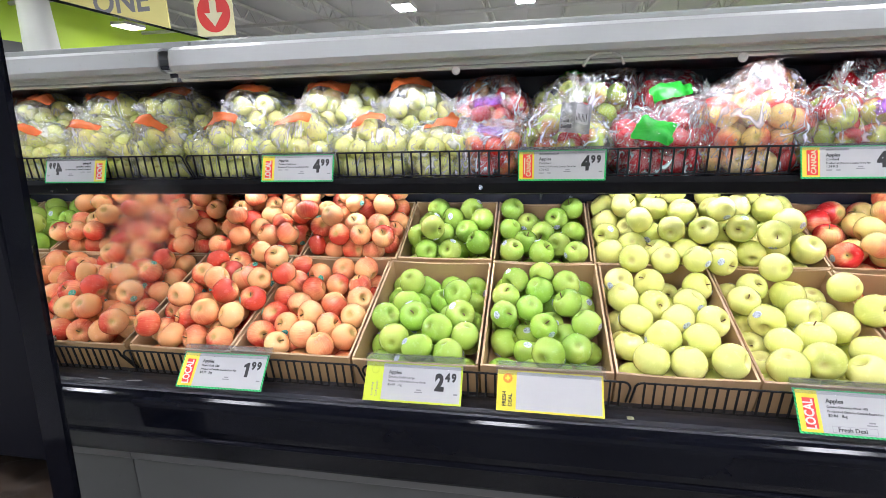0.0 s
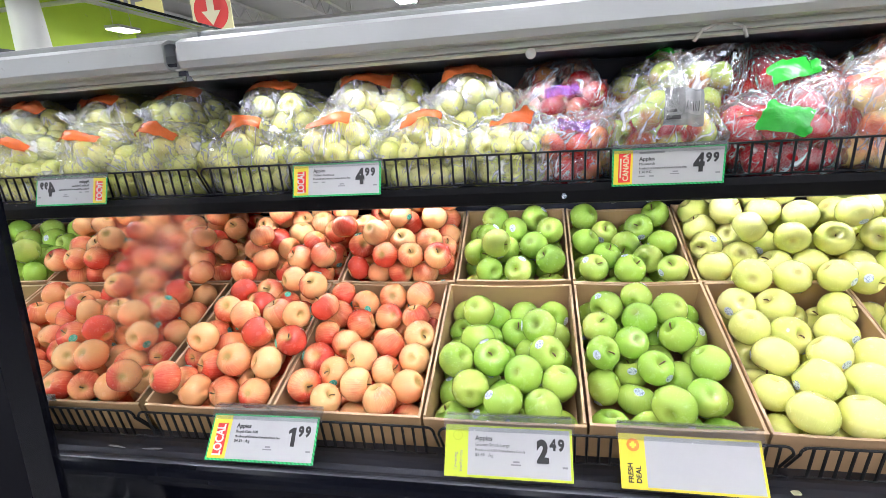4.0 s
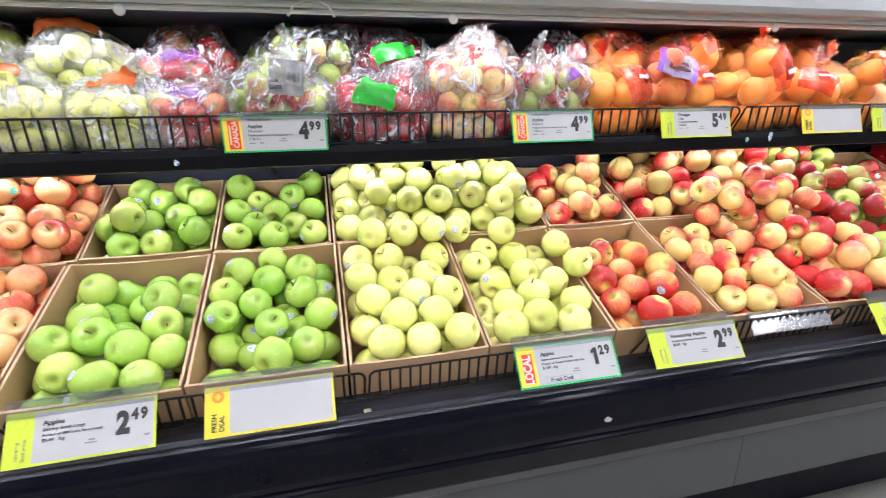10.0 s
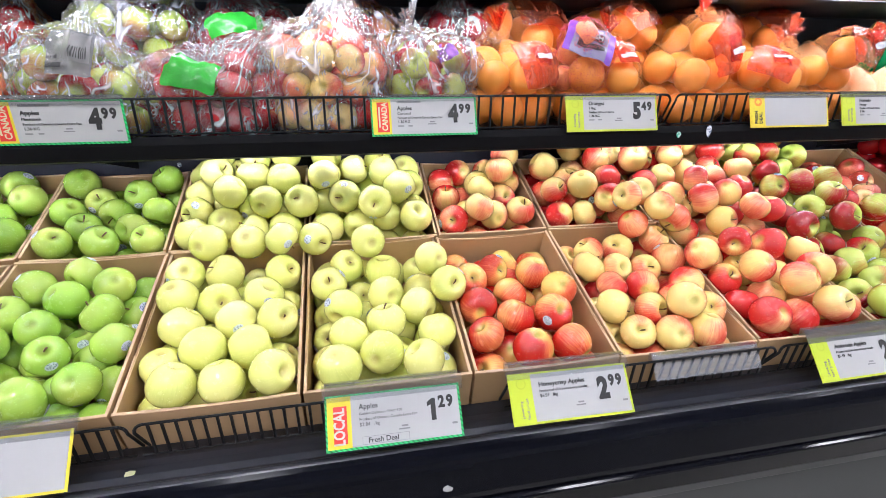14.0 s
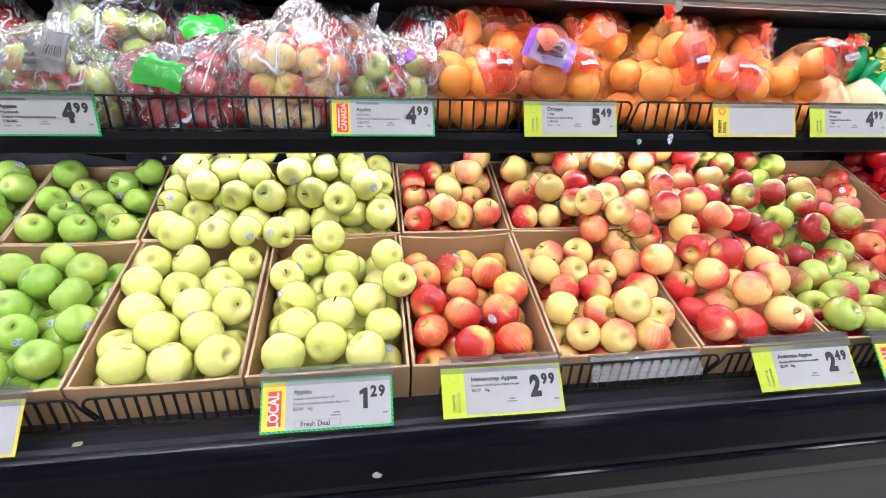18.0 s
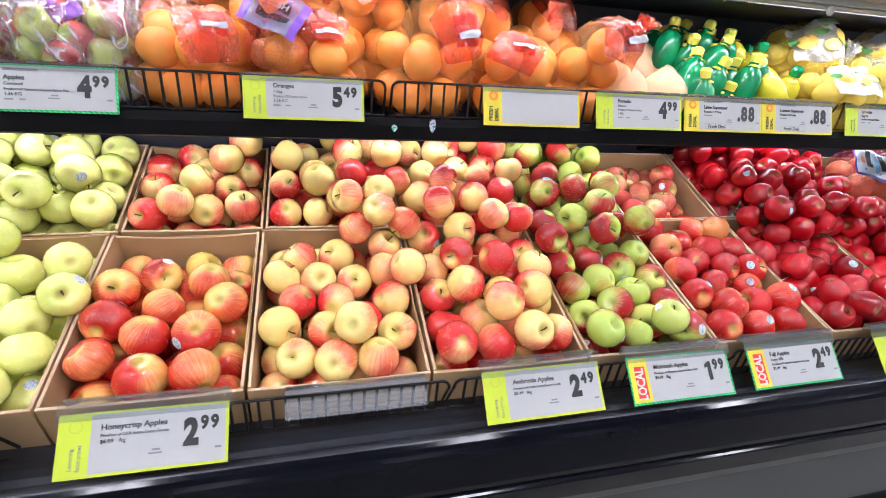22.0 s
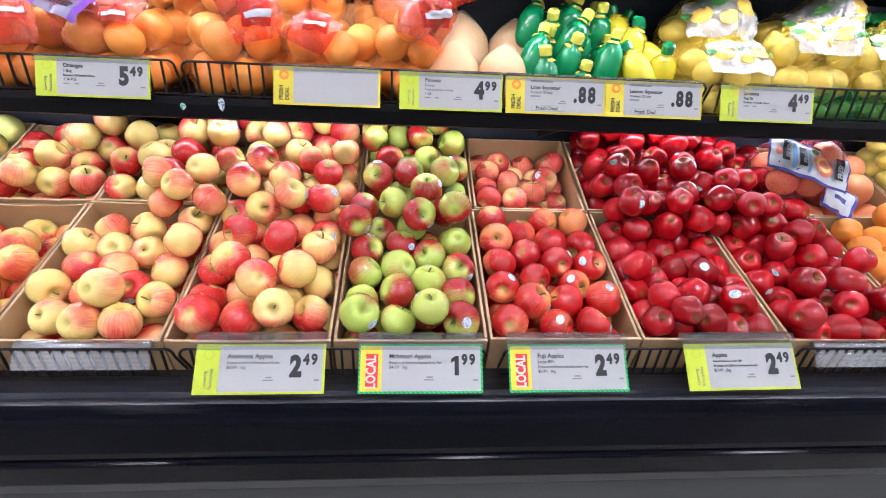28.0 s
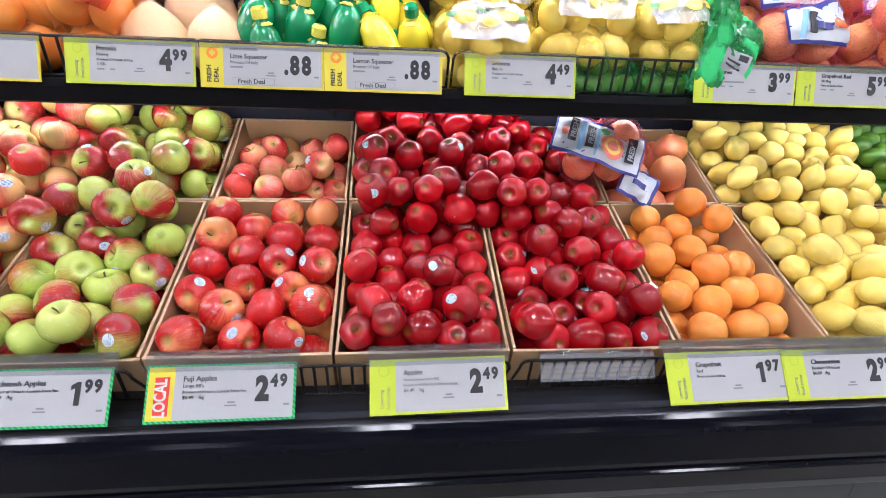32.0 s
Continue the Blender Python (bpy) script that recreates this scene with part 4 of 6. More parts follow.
def carton(w, length, tilt, x, y, z, seed):
    """A cut-down tray of brown cardboard; x, y, z: the middle of its front rim."""
    rng = random.Random(seed)
    ob = thing("cardboard_tray", "open brown corrugated cardboard fruit tray", "box", "fruit trays", m=pose(x, y, z, math.degrees(tilt)))
    t = 0.006
    h = w / 2 - 0.003
    fr = rng.uniform(-0.004, 0.004)
    def wall(name, x0, x1, y0, y1, z0, z1, sag, upright=0.0):
        bm = bm_box(x0, x1, y0, y1, z0, z1)
        es = [e for e in bm.edges if abs(e.verts[0].co.z - e.verts[1].co.z) < 1e-6]
        bmesh.ops.subdivide_edges(bm, edges=es, cuts=4)
        for v in bm.verts:
            if v.co.z > z1 - 1e-4:
                u = (v.co.x - x0) / (x1 - x0) if x1 - x0 > y1 - y0 else (v.co.y - y0) / (y1 - y0)
                v.co.z -= sag * math.sin(math.pi * u)
        for v in bm.verts:
            v.co.y += min(0.0, v.co.z) * upright
        part(name, bm, M_CARD, ob)
        edge = bm_box(x0 + 0.0003, x1 - 0.0003, y0 + 0.0003, y1 - 0.0003, z1, z1 + 0.0018)
        bmesh.ops.subdivide_edges(edge, edges=[e for e in edge.edges if e.calc_length() > 0.1], cuts=4)
        for v in edge.verts:
            u = (v.co.x - x0) / (x1 - x0) if x1 - x0 > y1 - y0 else (v.co.y - y0) / (y1 - y0)
            v.co.z -= sag * math.sin(math.pi * max(0, min(1, u)))
        part("cut_edge", edge, M_CARDEDGE, ob)
    wall("front_panel", -h, h, 0, t, -DEEP - (0.025 if y < 0.1 else 0.0), fr, rng.uniform(0.0, 0.006), math.tan(tilt) * 0.15 if y < 0.1 else 0.0)
    wall("back_panel", -h, h, length - t, length, -DEEP, rng.uniform(-0.004, 0.006), rng.uniform(-0.004, 0.010))
    wall("side_panel", -h, -h + t, t, length - t, -DEEP, rng.uniform(-0.002, 0.004), rng.uniform(-0.002, 0.006))
    wall("side_panel", h - t, h, t, length - t, -DEEP, rng.uniform(-0.002, 0.004), rng.uniform(-0.002, 0.006))
    part("bottom", bm_box(-h + t, h - t, t, length - t, -DEEP, -DEEP + t), M_CARD, ob)
    return ob


FRONT_X = [-0.684, -0.355, 0.0, 0.345, 0.678, 1.003, 1.336, 1.658, 2.0, 2.34, 2.670, 3.008, 3.346, 3.692, 4.022, 4.36, 4.70, 5.04, 5.38, 5.72, 6.06]
BACK_X = [-0.684, -0.335, 0.018, 0.345, 0.668, 1.003, 1.348, 1.664, 2.0, 2.36, 2.680, 3.006, 3.368, 3.690, 4.012, 4.52, 4.80, 5.04, 5.38, 5.72, 6.06]
L1, L2 = 0.425 / math.cos(TILT1), 0.315 / math.cos(TILT2)
for i, (xa, xb) in enumerate(zip(FRONT_X, FRONT_X[1:])):
    carton(xb - xa, L1, TILT1, (xa + xb) / 2, 0.0, 0.918, 100 + i)
for i, (xa, xb) in enumerate(zip(BACK_X, BACK_X[1:])):
    carton(xb - xa, L2, TILT2, (xa + xb) / 2, 0.434, 1.076, 300 + i)


def rim1(x, y):
    return 0.918 + math.tan(TILT1) * y


def rim2(x, y):
    return 1.076 + math.tan(TILT2) * (y - 0.434)


# ---- fruit ----
KINDS = {}


def kind(key, name, label, category, meshes, r, tall, stems=0.6, stickers=0.0, sticker=None):
    KINDS[key] = dict(name=name, label=label, category=category, meshes=meshes, r=r, tall=tall, stems=stems, stickers=stickers,
                      stem=None, sticker=sticker_mesh(r, tall, sticker) if sticker else None)
    if stems:
        KINDS[key]["stem"] = stem_mesh(r, tall)
        KINDS[key]["stem"].materials.append(M_STEM)


def apples(key, name, label, r, tall, stickers, sticker, top=1.0, amp=0.012, stems=0.6):
    kind(key, name, label, "apple", [apple_mesh("apple", key, r, tall * f, amp * g, p, top, 0.015 * g) for f, g, p in ((1, 1, 0.3), (0.95, 1.5, 1.9), (1.05, 0.8, 4.0))], r, tall, stems, stickers, sticker)


apples("gala", "pink_apple", "pinkish orange apple in a cardboard tray", 0.0390, 0.94, 0.28, M_STICKG)
apples("granny", "green_apple", "bright green apple in a cardboard tray", 0.0422, 0.94, 0.9, M_STICK)
apples("golden", "yellow_apple", "pale yellow-green apple in a cardboard tray", 0.0435, 0.97, 0.62, M_STICK)
apples("honey", "mottled_apple", "red and yellow mottled apple in a cardboard tray", 0.0425, 0.93, 0.4, M_STICK)
apples("ambrosia", "blushed_apple", "cream-yellow apple with a red blush in a cardboard tray", 0.0418, 0.96, 0.2, M_STICK)
apples("mcintosh", "two_tone_apple", "green and dark red apple in a cardboard tray", 0.0418, 0.91, 0.7, M_STICK)
apples("fuji", "pinkish_red_apple", "pinkish red apple in a cardboard tray", 0.0415, 0.94, 0.8, M_STICK)
apples("pinkish", "pinkish_apple", "pink and yellow apple in a cardboard tray", 0.0385, 0.93, 0.25, M_STICK)
apples("reddel", "deep_red_apple", "shiny deep red apple in a cardboard tray", 0.0358, 1.12, 0.62, M_STICK, top=2.6, amp=0.040, stems=0.35)
kind("orange", "orange", "bright orange citrus fruit in a cardboard tray", "orange", [oval_mesh("orange", "orange", 0.040, f) for f in (0.92, 0.97)], 0.040, 0.95, 0)
kind("grapefruit", "grapefruit", "pink-orange grapefruit in a cardboard tray", "grapefruit", [oval_mesh("grapefruit", "grapefruit", 0.050, 0.94)], 0.050, 0.94, 0)
kind("lemon", "lemon", "yellow lemon heaped in a cardboard tray", "lemon", [oval_mesh("lemon", "lemon", 0.0315, f, 0.26) for f in (1.15, 1.3)], 0.034, 1.2, 0)
kind("lime", "lime", "green lime heaped in a cardboard tray", "lime", [oval_mesh("lime", "lime", 0.028, 1.12, 0.12)], 0.029, 1.1, 0)


def lay(key, rows, rng, group):
    k = KINDS[key]
    for x, y, z, rr in rows:
        s = rr / k["r"]
        m = Matrix.Translation((x, y, z)) @ (at_rest(rng) if k["stems"] else turned_to(rng)) @ Matrix.Scale(s, 4)
        ob = put(k["name"], rng.choice(k["meshes"]), None, None, m)
        tagged(ob, k["label"], k["category"], group)
        if k["stem"] and rng.random() < k["stems"]:
            put("stem", k["stem"], None, ob)
        if k["sticker"] and rng.random() < k["stickers"]:
            put("sticker", k["sticker"], None, ob, pose(0, 0, 0, 0, 0, rng.uniform(0, 360)))


PLACED = []
RNG = random.Random(7)


def fill(key, xa, xb, row, front=0.012, back=-0.045, group="", shallow=0.0):
    """Fill a tray: the fruit stands about that far above its rim at the front and at the back.
    shallow: how far a liner lifts the fruit off the bottom."""
    r = KINDS[key]["r"]
    w = xb - xa - 0.022
    if row == 1:
        length, tilt, y, z = L1, TILT1, 0.0, 0.918
    else:
        length, tilt, y, z = L2, TILT2, 0.434, 1.076
    inner = length - 0.016
    high = DEEP - 0.008 - shallow + (front + back) / 2 + 0.016
    count = int(w * inner * high * 0.60 / (4.19 * r ** 3))
    m = pose((xa + xb) / 2, y, z, math.degrees(tilt)) @ Matrix.Translation((0, 0.008, -DEEP + 0.007 + shallow))
    got = []
    for px, py, pz, q in settle(RNG, w, inner, r, count, lean=0.5 + (front - back) * 12):
        c = m @ Vector((px, py, pz))
        got.append((c.x, c.y, c.z, q))
    PLACED.extend(got)
    lay(key, got, RNG, group or KINDS[key]["name"] + "s in trays")


def mound(key, x0, x1, y0, y1, high, n):
    """Loose fruit heaped on top, across the rims of neighbouring trays."""
    r = KINDS[key]["r"]
    def base(x, y):
        return (rim1(x, y) if y < 0.43 else rim2(x, y)) + 0.001
    def crest(x, y):
        return base(x, y) + high
    near = [p for p in PLACED if x0 - 0.1 < p[0] < x1 + 0.1 and y0 - 0.1 < p[1] < y1 + 0.1]
    got = heap(RNG, x0, x1, y0, y1, base, crest, r, n, near)
    PLACED.extend(got)
    lay(key, got, RNG, KINDS[key]["name"] + "s in trays")


ROW1 = ["gala", "gala", "granny", "granny", "golden", "golden", "honey", "ambrosia", "ambrosia", "mcintosh", "fuji", "reddel", "reddel", "orange", "lemon", "lemon", "lemon", "lime", "lime", "orange"]
ROW2 = ["gala", "gala", "granny", "granny", "golden", "golden", "ambrosia", "ambrosia", "ambrosia", "mcintosh", "pinkish", "reddel", "reddel", "grapefruit", "lemon", "lime", "lime", "lime", "lime", "orange"]
RISE1 = {0: (0.02, 0.05), 1: (0.015, 0.02), 2: (0.012, -0.02), 3: (0.015, -0.02), 4: (0.03, 0.0), 5: (0.02, -0.005), 6: (0.012, -0.015), 7: (0.02, 0.02), 8: (0.035, 0.05), 9: (0.025, 0.02), 10: (0.03, 0.035), 11: (0.03, 0.03), 12: (0.03, 0.03), 13: (0.01, -0.015), 14: (0.03, 0.06), 15: (0.02, 0.05)}
RISE2 = {0: (0.07, 0.09), 1: (0.07, 0.09), 2: (0.025, 0.005), 3: (0.025, 0.005), 4: (0.06, 0.10), 5: (0.06, 0.10), 6: (0.03, 0.03), 7: (0.06, 0.06), 8: (0.08, 0.09), 9: (0.07, 0.06), 10: (0.01, -0.05), 11: (0.06, 0.10), 12: (0.03, 0.02), 13: (0.0, -0.05), 14: (0.07, 0.09), 15: (0.06, 0.06)}
for i, key in enumerate(ROW1):
    fill(key, FRONT_X[i], FRONT_X[i + 1], 1, *RISE1.get(i, (0.012, -0.03)), shallow=0.075 if FRONT_X[i] > 4.3 else 0.03 if key == "lemon" else 0.0)
for i, key in enumerate(ROW2):
    fill(key, BACK_X[i], BACK_X[i + 1], 2, *RISE2.get(i, (0.02, -0.02)), shallow=0.075 if BACK_X[i] > 4.3 else 0.03 if key == "lemon" else 0.0)

# loose fruit over the rims
mound("golden", 0.78, 1.24, 0.27, 0.56, 0.125, 20)
mound("golden", 0.88, 1.14, 0.44, 0.80, 0.175, 16)
mound("golden", 0.68, 0.86, 0.30, 0.44, 0.09, 3)
mound("golden", 1.26, 1.40, 0.10, 0.34, 0.09, 3)
mound("ambrosia", 1.80, 2.36, 0.26, 0.76, 0.165, 56)
mound("ambrosia", 1.90, 2.34, 0.16, 0.40, 0.11, 10)
mound("mcintosh", 2.32, 2.66, 0.24, 0.74, 0.15, 28)
mound("reddel", 3.03, 3.50, 0.26, 0.78, 0.165, 84)
mound("reddel", 3.36, 3.64, 0.20, 0.44, 0.105, 16)
mound("gala", -0.68, 0.0, 0.42, 0.80, 0.165, 50)
mound("gala", -0.68, -0.30, 0.08, 0.50, 0.11, 20)
mound("orange", 3.80, 3.98, 0.26, 0.42, 0.09, 2)
mound("granny", -0.04, 0.12, 0.44, 0.56, 0.09, 1)
mound("lemon", 4.06, 4.62, 0.26, 0.46, 0.105, 24)
mound("lemon", 4.06, 4.50, 0.44, 0.76, 0.105, 26)


# ---- price signs ----
SW, SH = 0.248, 0.096


M_CARDWHITE = plain("white_letter_print", (0.62, 0.60, 0.56), rough=0.5, vary=0.05, scale=20)
M_BADGE = plain("pale_yellow_print", (0.62, 0.58, 0.36), rough=0.5, vary=0.05, scale=20)


def bars(sign, x, y, w, h, material=None, lift=0.0012):
    me = mesh_of("print_line", bm_box(x, x + w, y, y + h, lift, lift + 0.0003))
    put("print_line", me, material or M_GREYINK, sign)


def digits(sign, body, size, x, y, bold, stretch):
    for ch in body:
        if ch == "1":
            # a one with a flag, as the cards have it
            bm = bmesh.new()
            pts = ((0.20, 0.0), (0.41, 0.0), (0.41, 0.71), (0.26, 0.71), (0.04, 0.60), (0.04, 0.46), (0.20, 0.52))
            face = bm.faces.new([bm.verts.new((px * size * stretch, py * size, 0.0012)) for px, py in pts])
            up = bmesh.ops.extrude_face_region(bm, geom=[face])
            bmesh.ops.translate(bm, vec=(0, 0, 0.0004), verts=[v for v in up["geom"] if isinstance(v, bmesh.types.BMVert)])
            bmesh.ops.recalc_face_normals(bm, faces=bm.faces)
            put("price_digit", mesh_of("price_digit", bm), M_INK, sign, Matrix.Translation((x, y, 0)))
        else:
            letters("price_digit", ch, size, M_INK, sign, x, y, bold=bold, stretch=stretch)
        x += size * stretch * (0.34 if ch == "." else 0.66)


def price_sign(style, title, lines, big, small, x, row, deal=False, turn=0.0, extra=None):
    """One printed price card in its clear holder. x: its near lower corner."""
    colour = {"local": "green-edged white price card with a yellow band and red letters", "canada": "green-edged white price card with a yellow band and red letters", "low": "white price card with a bright yellow-green edge", "deal": "white price card with a yellow edge and an orange disc"}[style]
    text = colour if not title else title.lower() + " " + colour
    if row == 1:
        m = pose(x, -0.0955, 0.858, 52, 0, turn) if x > -0.4 else pose(x - 0.002, -0.0970, 0.856, 49, 0, turn)
    else:
        m = pose(x, 0.3315, 1.353, 72, 0, turn) if abs(x - 0.428) > 0.01 else pose(x, 0.337, 1.351, 91, 0, turn)
    words = text.split()
    sign = thing("price_sign", " ".join(words[:12]), "price sign", "price signs on the " + ("deck" if row == 1 else "shelf"), m=m)
    edge = {"local": M_SIGNGRN, "canada": M_SIGNGRN, "low": M_SIGNYEL, "deal": M_DEALYEL}[style]
    h = SH if row == 1 else 0.088
    w = SW
    put("card", mesh_of("card", bm_box(0, w, 0, h, -0.0016, 0.0)), edge, sign)
    b = 0.0045
    put("face", mesh_of("face", bm_box(0.046, w - b, b, h - b * 0.8, 0.0, 0.0006)), M_WHITE, sign, None, "white printed face")
    band = {"local": M_DEALYEL, "canada": M_DEALYEL, "low": M_SIGNYEL, "deal": M_DEALYEL}[style]
    put("band", mesh_of("band", bm_box(b * 0.8, 0.046, b, h - b * 0.8, 0.0, 0.0006)), band, sign)
    if style == "local":
        put("badge", mesh_of("badge", bm_box(0.0145, 0.0385, 0.012, h - 0.020, 0.0007, 0.0010)), M_RED, sign, None, "red badge")
        letters("letters", "LOCAL", 0.0270, M_CARDWHITE, sign, 0.0335, 0.0095, bold=0.0008, turn=90, stretch=0.74 if row == 1 else 0.68)
        letters("letter_shadow", "LOCAL", 0.0270, M_RED, sign, 0.0370, 0.0110, bold=0.0008, turn=90, stretch=0.74 if row == 1 else 0.68, lift=0.0011)
    elif style == "canada":
        put("badge", mesh_of("badge", bm_box(0.014, 0.041, 0.009, 0.077, 0.0007, 0.0010)), M_RED, sign, None, "red badge")
        letters("letters", "CANADA", 0.0180, M_BADGE, sign, 0.0365, 0.0125, bold=0.0004, turn=90, stretch=0.84)
        bars(sign, 0.017, 0.020, 0.0035, 0.046, M_BADGE)
    elif style == "low":
        letters("letters", "Lowering", 0.0085, M_GREYINK, sign, 0.024, 0.012, turn=90)
        letters("letters", "food prices", 0.0085, M_GREYINK, sign, 0.035, 0.010, turn=90)
        bm = bmesh.new()
        bmesh.ops.create_circle(bm, cap_ends=False, radius=0.010, segments=20)
        rim = list(bm.edges)
        r2 = bmesh.ops.extrude_edge_only(bm, edges=rim)
        for v in [g for g in r2["geom"] if isinstance(g, bmesh.types.BMVert)]:
            v.co *= 0.8
        bmesh.ops.translate(bm, vec=(0.025, h - 0.020, 0.0012), verts=bm.verts)
        put("emblem", mesh_of("emblem", bm), plain("olive_print", (0.45, 0.55, 0.02), vary=0.05), sign)
    else:
        letters("letters", "FRESH", 0.0125, M_INK, sign, 0.022, 0.010, bold=0.0003, turn=90)
        letters("letters", "DEAL", 0.0125, M_INK, sign, 0.036, 0.010, bold=0.0003, turn=90)
        bm = bmesh.new()
        bmesh.ops.create_circle(bm, cap_ends=True, radius=0.0115, segments=20)
        bmesh.ops.translate(bm, vec=(0.025, h - 0.020, 0.0012), verts=bm.verts)
        put("emblem", mesh_of("emblem", bm), M_ORANGE, sign, None, "orange disc")
        put("emblem_cross", mesh_of("emblem_cross", bm_box(-0.0025, 0.0025, -0.006, 0.006, 0, 0.0004, bm=bm_box(-0.006, 0.006, -0.0025, 0.0025, 0, 0.0004))), M_DEALYEL, sign, pose(0.025, h - 0.020, 0.0013))
    if title:
        top = h - (0.024 if row == 1 else 0.019)
        if style == "canada" or title.endswith("Squeezer"):
            bars(sign, 0.060, h - 0.013, 0.055, 0.005)
            top -= 0.006
        letters("letters", title, 0.0125, M_INK, sign, 0.060, top - 0.004, bold=0.0002)
        y = top - 0.0145
        for ln in lines:
            if ln.startswith("#"):
                bars(sign, 0.060, y + 0.001, float(ln[1:]), 0.0035)
            else:
                letters("letters", ln, 0.0085 if len(ln) < 20 else 0.0069, M_INK, sign, 0.060, y, bold=0.0)
            y -= 0.0095
        if deal:
            put("box_line", mesh_of("box_line", bm_box(0.064, 0.148, 0.007, 0.0205, 0.0008, 0.0010)), M_GREYINK, sign)
            put("box_line", mesh_of("box_line", bm_box(0.0646, 0.1474, 0.0076, 0.0199, 0.0010, 0.0011)), M_WHITE, sign)
            letters("letters", "Fresh Deal", 0.0125, M_INK, sign, 0.074, 0.0095, bold=0.0002)
        else:
            if row == 2:
                bars(sign, 0.060, y + 0.001, 0.014, 0.003)
                bars(sign, 0.084, y + 0.001, 0.010, 0.003)
        bars(sign, 0.135, 0.030, 0.012, 0.003)
        bars(sign, 0.130, 0.025, 0.020, 0.0025)
    if big:
        if big == ".":
            digits(sign, "." + small, 0.050, w - 0.080, h * 0.36, 0.0026, 0.72)
        else:
            digits(sign, big, 0.054, w - (0.0655 if big == "1" else 0.067), h * 0.36, 0.0032, 0.78)
            digits(sign, small, 0.028, w - 0.0425, h * 0.585, 0.0014, 0.84)
        bars(sign, w - 0.020, 0.024, 0.010, 0.0035)
    # clear holder with a folded lip over the top of the card
    put("holder", mesh_of("holder", bm_box(-0.004, w + 0.006, h * 0.88, h + (0.020 if row == 1 else 0.004), 0.0022, 0.0034, 0.0005)), M_HOLDER, sign, None, "clear plastic holder")
    put("hook", mesh_of("hook", bm_profile([(h + 0.018, 0.002), (h + 0.024, -0.008), (h + 0.010, -0.018)] if row == 1 else [(h + 0.002, 0.002), (h + 0.008, -0.006), (h + 0.004, -0.012)], 0.0, w, 0.0012)), M_HOLDER, sign)
    return sign


def empty_holder(x0, x1, row=1):
    ob = thing("sign_holder", "empty clear plastic price sign holder", "sign holder", "empty sign holders", m=pose(x0, -0.035, 0.872, 60))
    w = x1 - x0
    part("strip", bm_box(0, w, 0.0, 0.052, 0.0, 0.0014, 0.0004), M_STRIP, ob, "hazy ribbed clear strip")
    for q in range(4):
        part("rib", bm_box(0, w, 0.005 + 0.009 * q, 0.0068 + 0.009 * q, 0.0014, 0.0032), M_STRIP, ob)
    part("lip", bm_box(0, w, 0.036, 0.044, 0.0014, 0.0045), M_HOLDER, ob)
    part("hook", bm_profile([(0.052, 0.001), (0.058, -0.008), (0.044, -0.014)], 0.0, w, 0.0012), M_HOLDER, ob)


ONT = "Product of Ontario Canada Extra Fan"
USA = "Product of USA Extra Fancy Grade"
DECK_SIGNS = [
    ("local", "Apples", ["Royal Gala 100", ONT, "$4.39   /kg"], "1", "99", -0.462, False, 1.0),
    ("low", "Apples", ["Granny Smith Large", USA, "$5.49   /kg"], "2", "49", 0.062, False, 0.6),
    ("deal", "", [], "", "", 0.395, False, -0.5),
    ("local", "Apples", ["Golden Delicious West 100", ONT, "$2.84   /kg"], "1", "29", 1.045, True, -1.0),
    ("low", "Honeycrisp Apples", [USA, "$6.59   /kg"], "2", "99", 1.390, False, -1.2),
    ("low", "Ambrosia Apples", ["Product of Chile Extra Fancy Grade", "$5.49   /kg"], "2", "49", 2.087, False, 0.3),
    ("local", "McIntosh Apples", [ONT, "$4.39   /kg"], "1", "99", 2.400, False, -0.3),
    ("local", "Fuji Apples", ["Large 88's", ONT, "$5.49   /kg"], "2", "49", 2.702, False, 0.2),
    ("low", "Apples", ["Red Delicious East 100", USA, "$5.49   /kg"], "2", "49", 3.078, False, 1.2),
    ("low", "Grapefruit", ["Red", "Prod of South Africa"], "1", "97", 3.634, False, 1.0),
    ("low", "Clementines", ["Product Of Israel", "$6.59   /kg"], "2", "99", 3.873, False, 0.4),
]
for style, title, lines, a, b, x, deal, turn in DECK_SIGNS:
    price_sign(style, title, lines, a, b, x, 1, deal, turn)
empty_holder(1.725, 1.985)
empty_holder(3.40, 3.63)
SHELF_SIGNS = [
    ("local", "Apples", ["Golden Delicious", "Product of Ontario Canada Extra Fan"], "4", "99", -0.397, False),
    ("canada", "Apples", ["Macintosh", "Product of Ontario Canada Extra Fan", "1.36 KG"], "4", "99", 0.428, False),
    ("canada", "Apples", ["Cortland", "Product of Ontario Canada Extra Fan", "1.36 KG"], "4", "99", 1.177, False),
    ("low", "Oranges", ["1 Bag", "Product Of South Africa", "1.36 KG"], "5", "49", 1.652, False),
    ("deal", "", [], "", "", 2.176, False),
    ("low", "Pomelo", ["Honey", "Product Of South Africa", "1 EA"], "4", "99", 2.470, False),
    ("deal", "Lime Squeezer", ["Product Of Italy", "#0.025"], ".", "88", 2.727, True),
    ("deal", "Lemon Squeezer", ["Product Of Italy", "#0.025"], ".", "88", 2.976, True),
    ("low", "Lemons", ["Bag 2lb", "Product Of South Africa"], "4", "49", 3.273, False),
    ("low", "Limes", ["Bag", "#0.060"], "3", "99", 3.80, False),
    ("low", "Grapefruit Red", ["5lb Bag", "Prod of South Africa"], "5", "99", 4.052, False),
]
for style, title, lines, a, b, x, deal in SHELF_SIGNS:
    price_sign(style, title, lines, a, b, x, 2, deal)


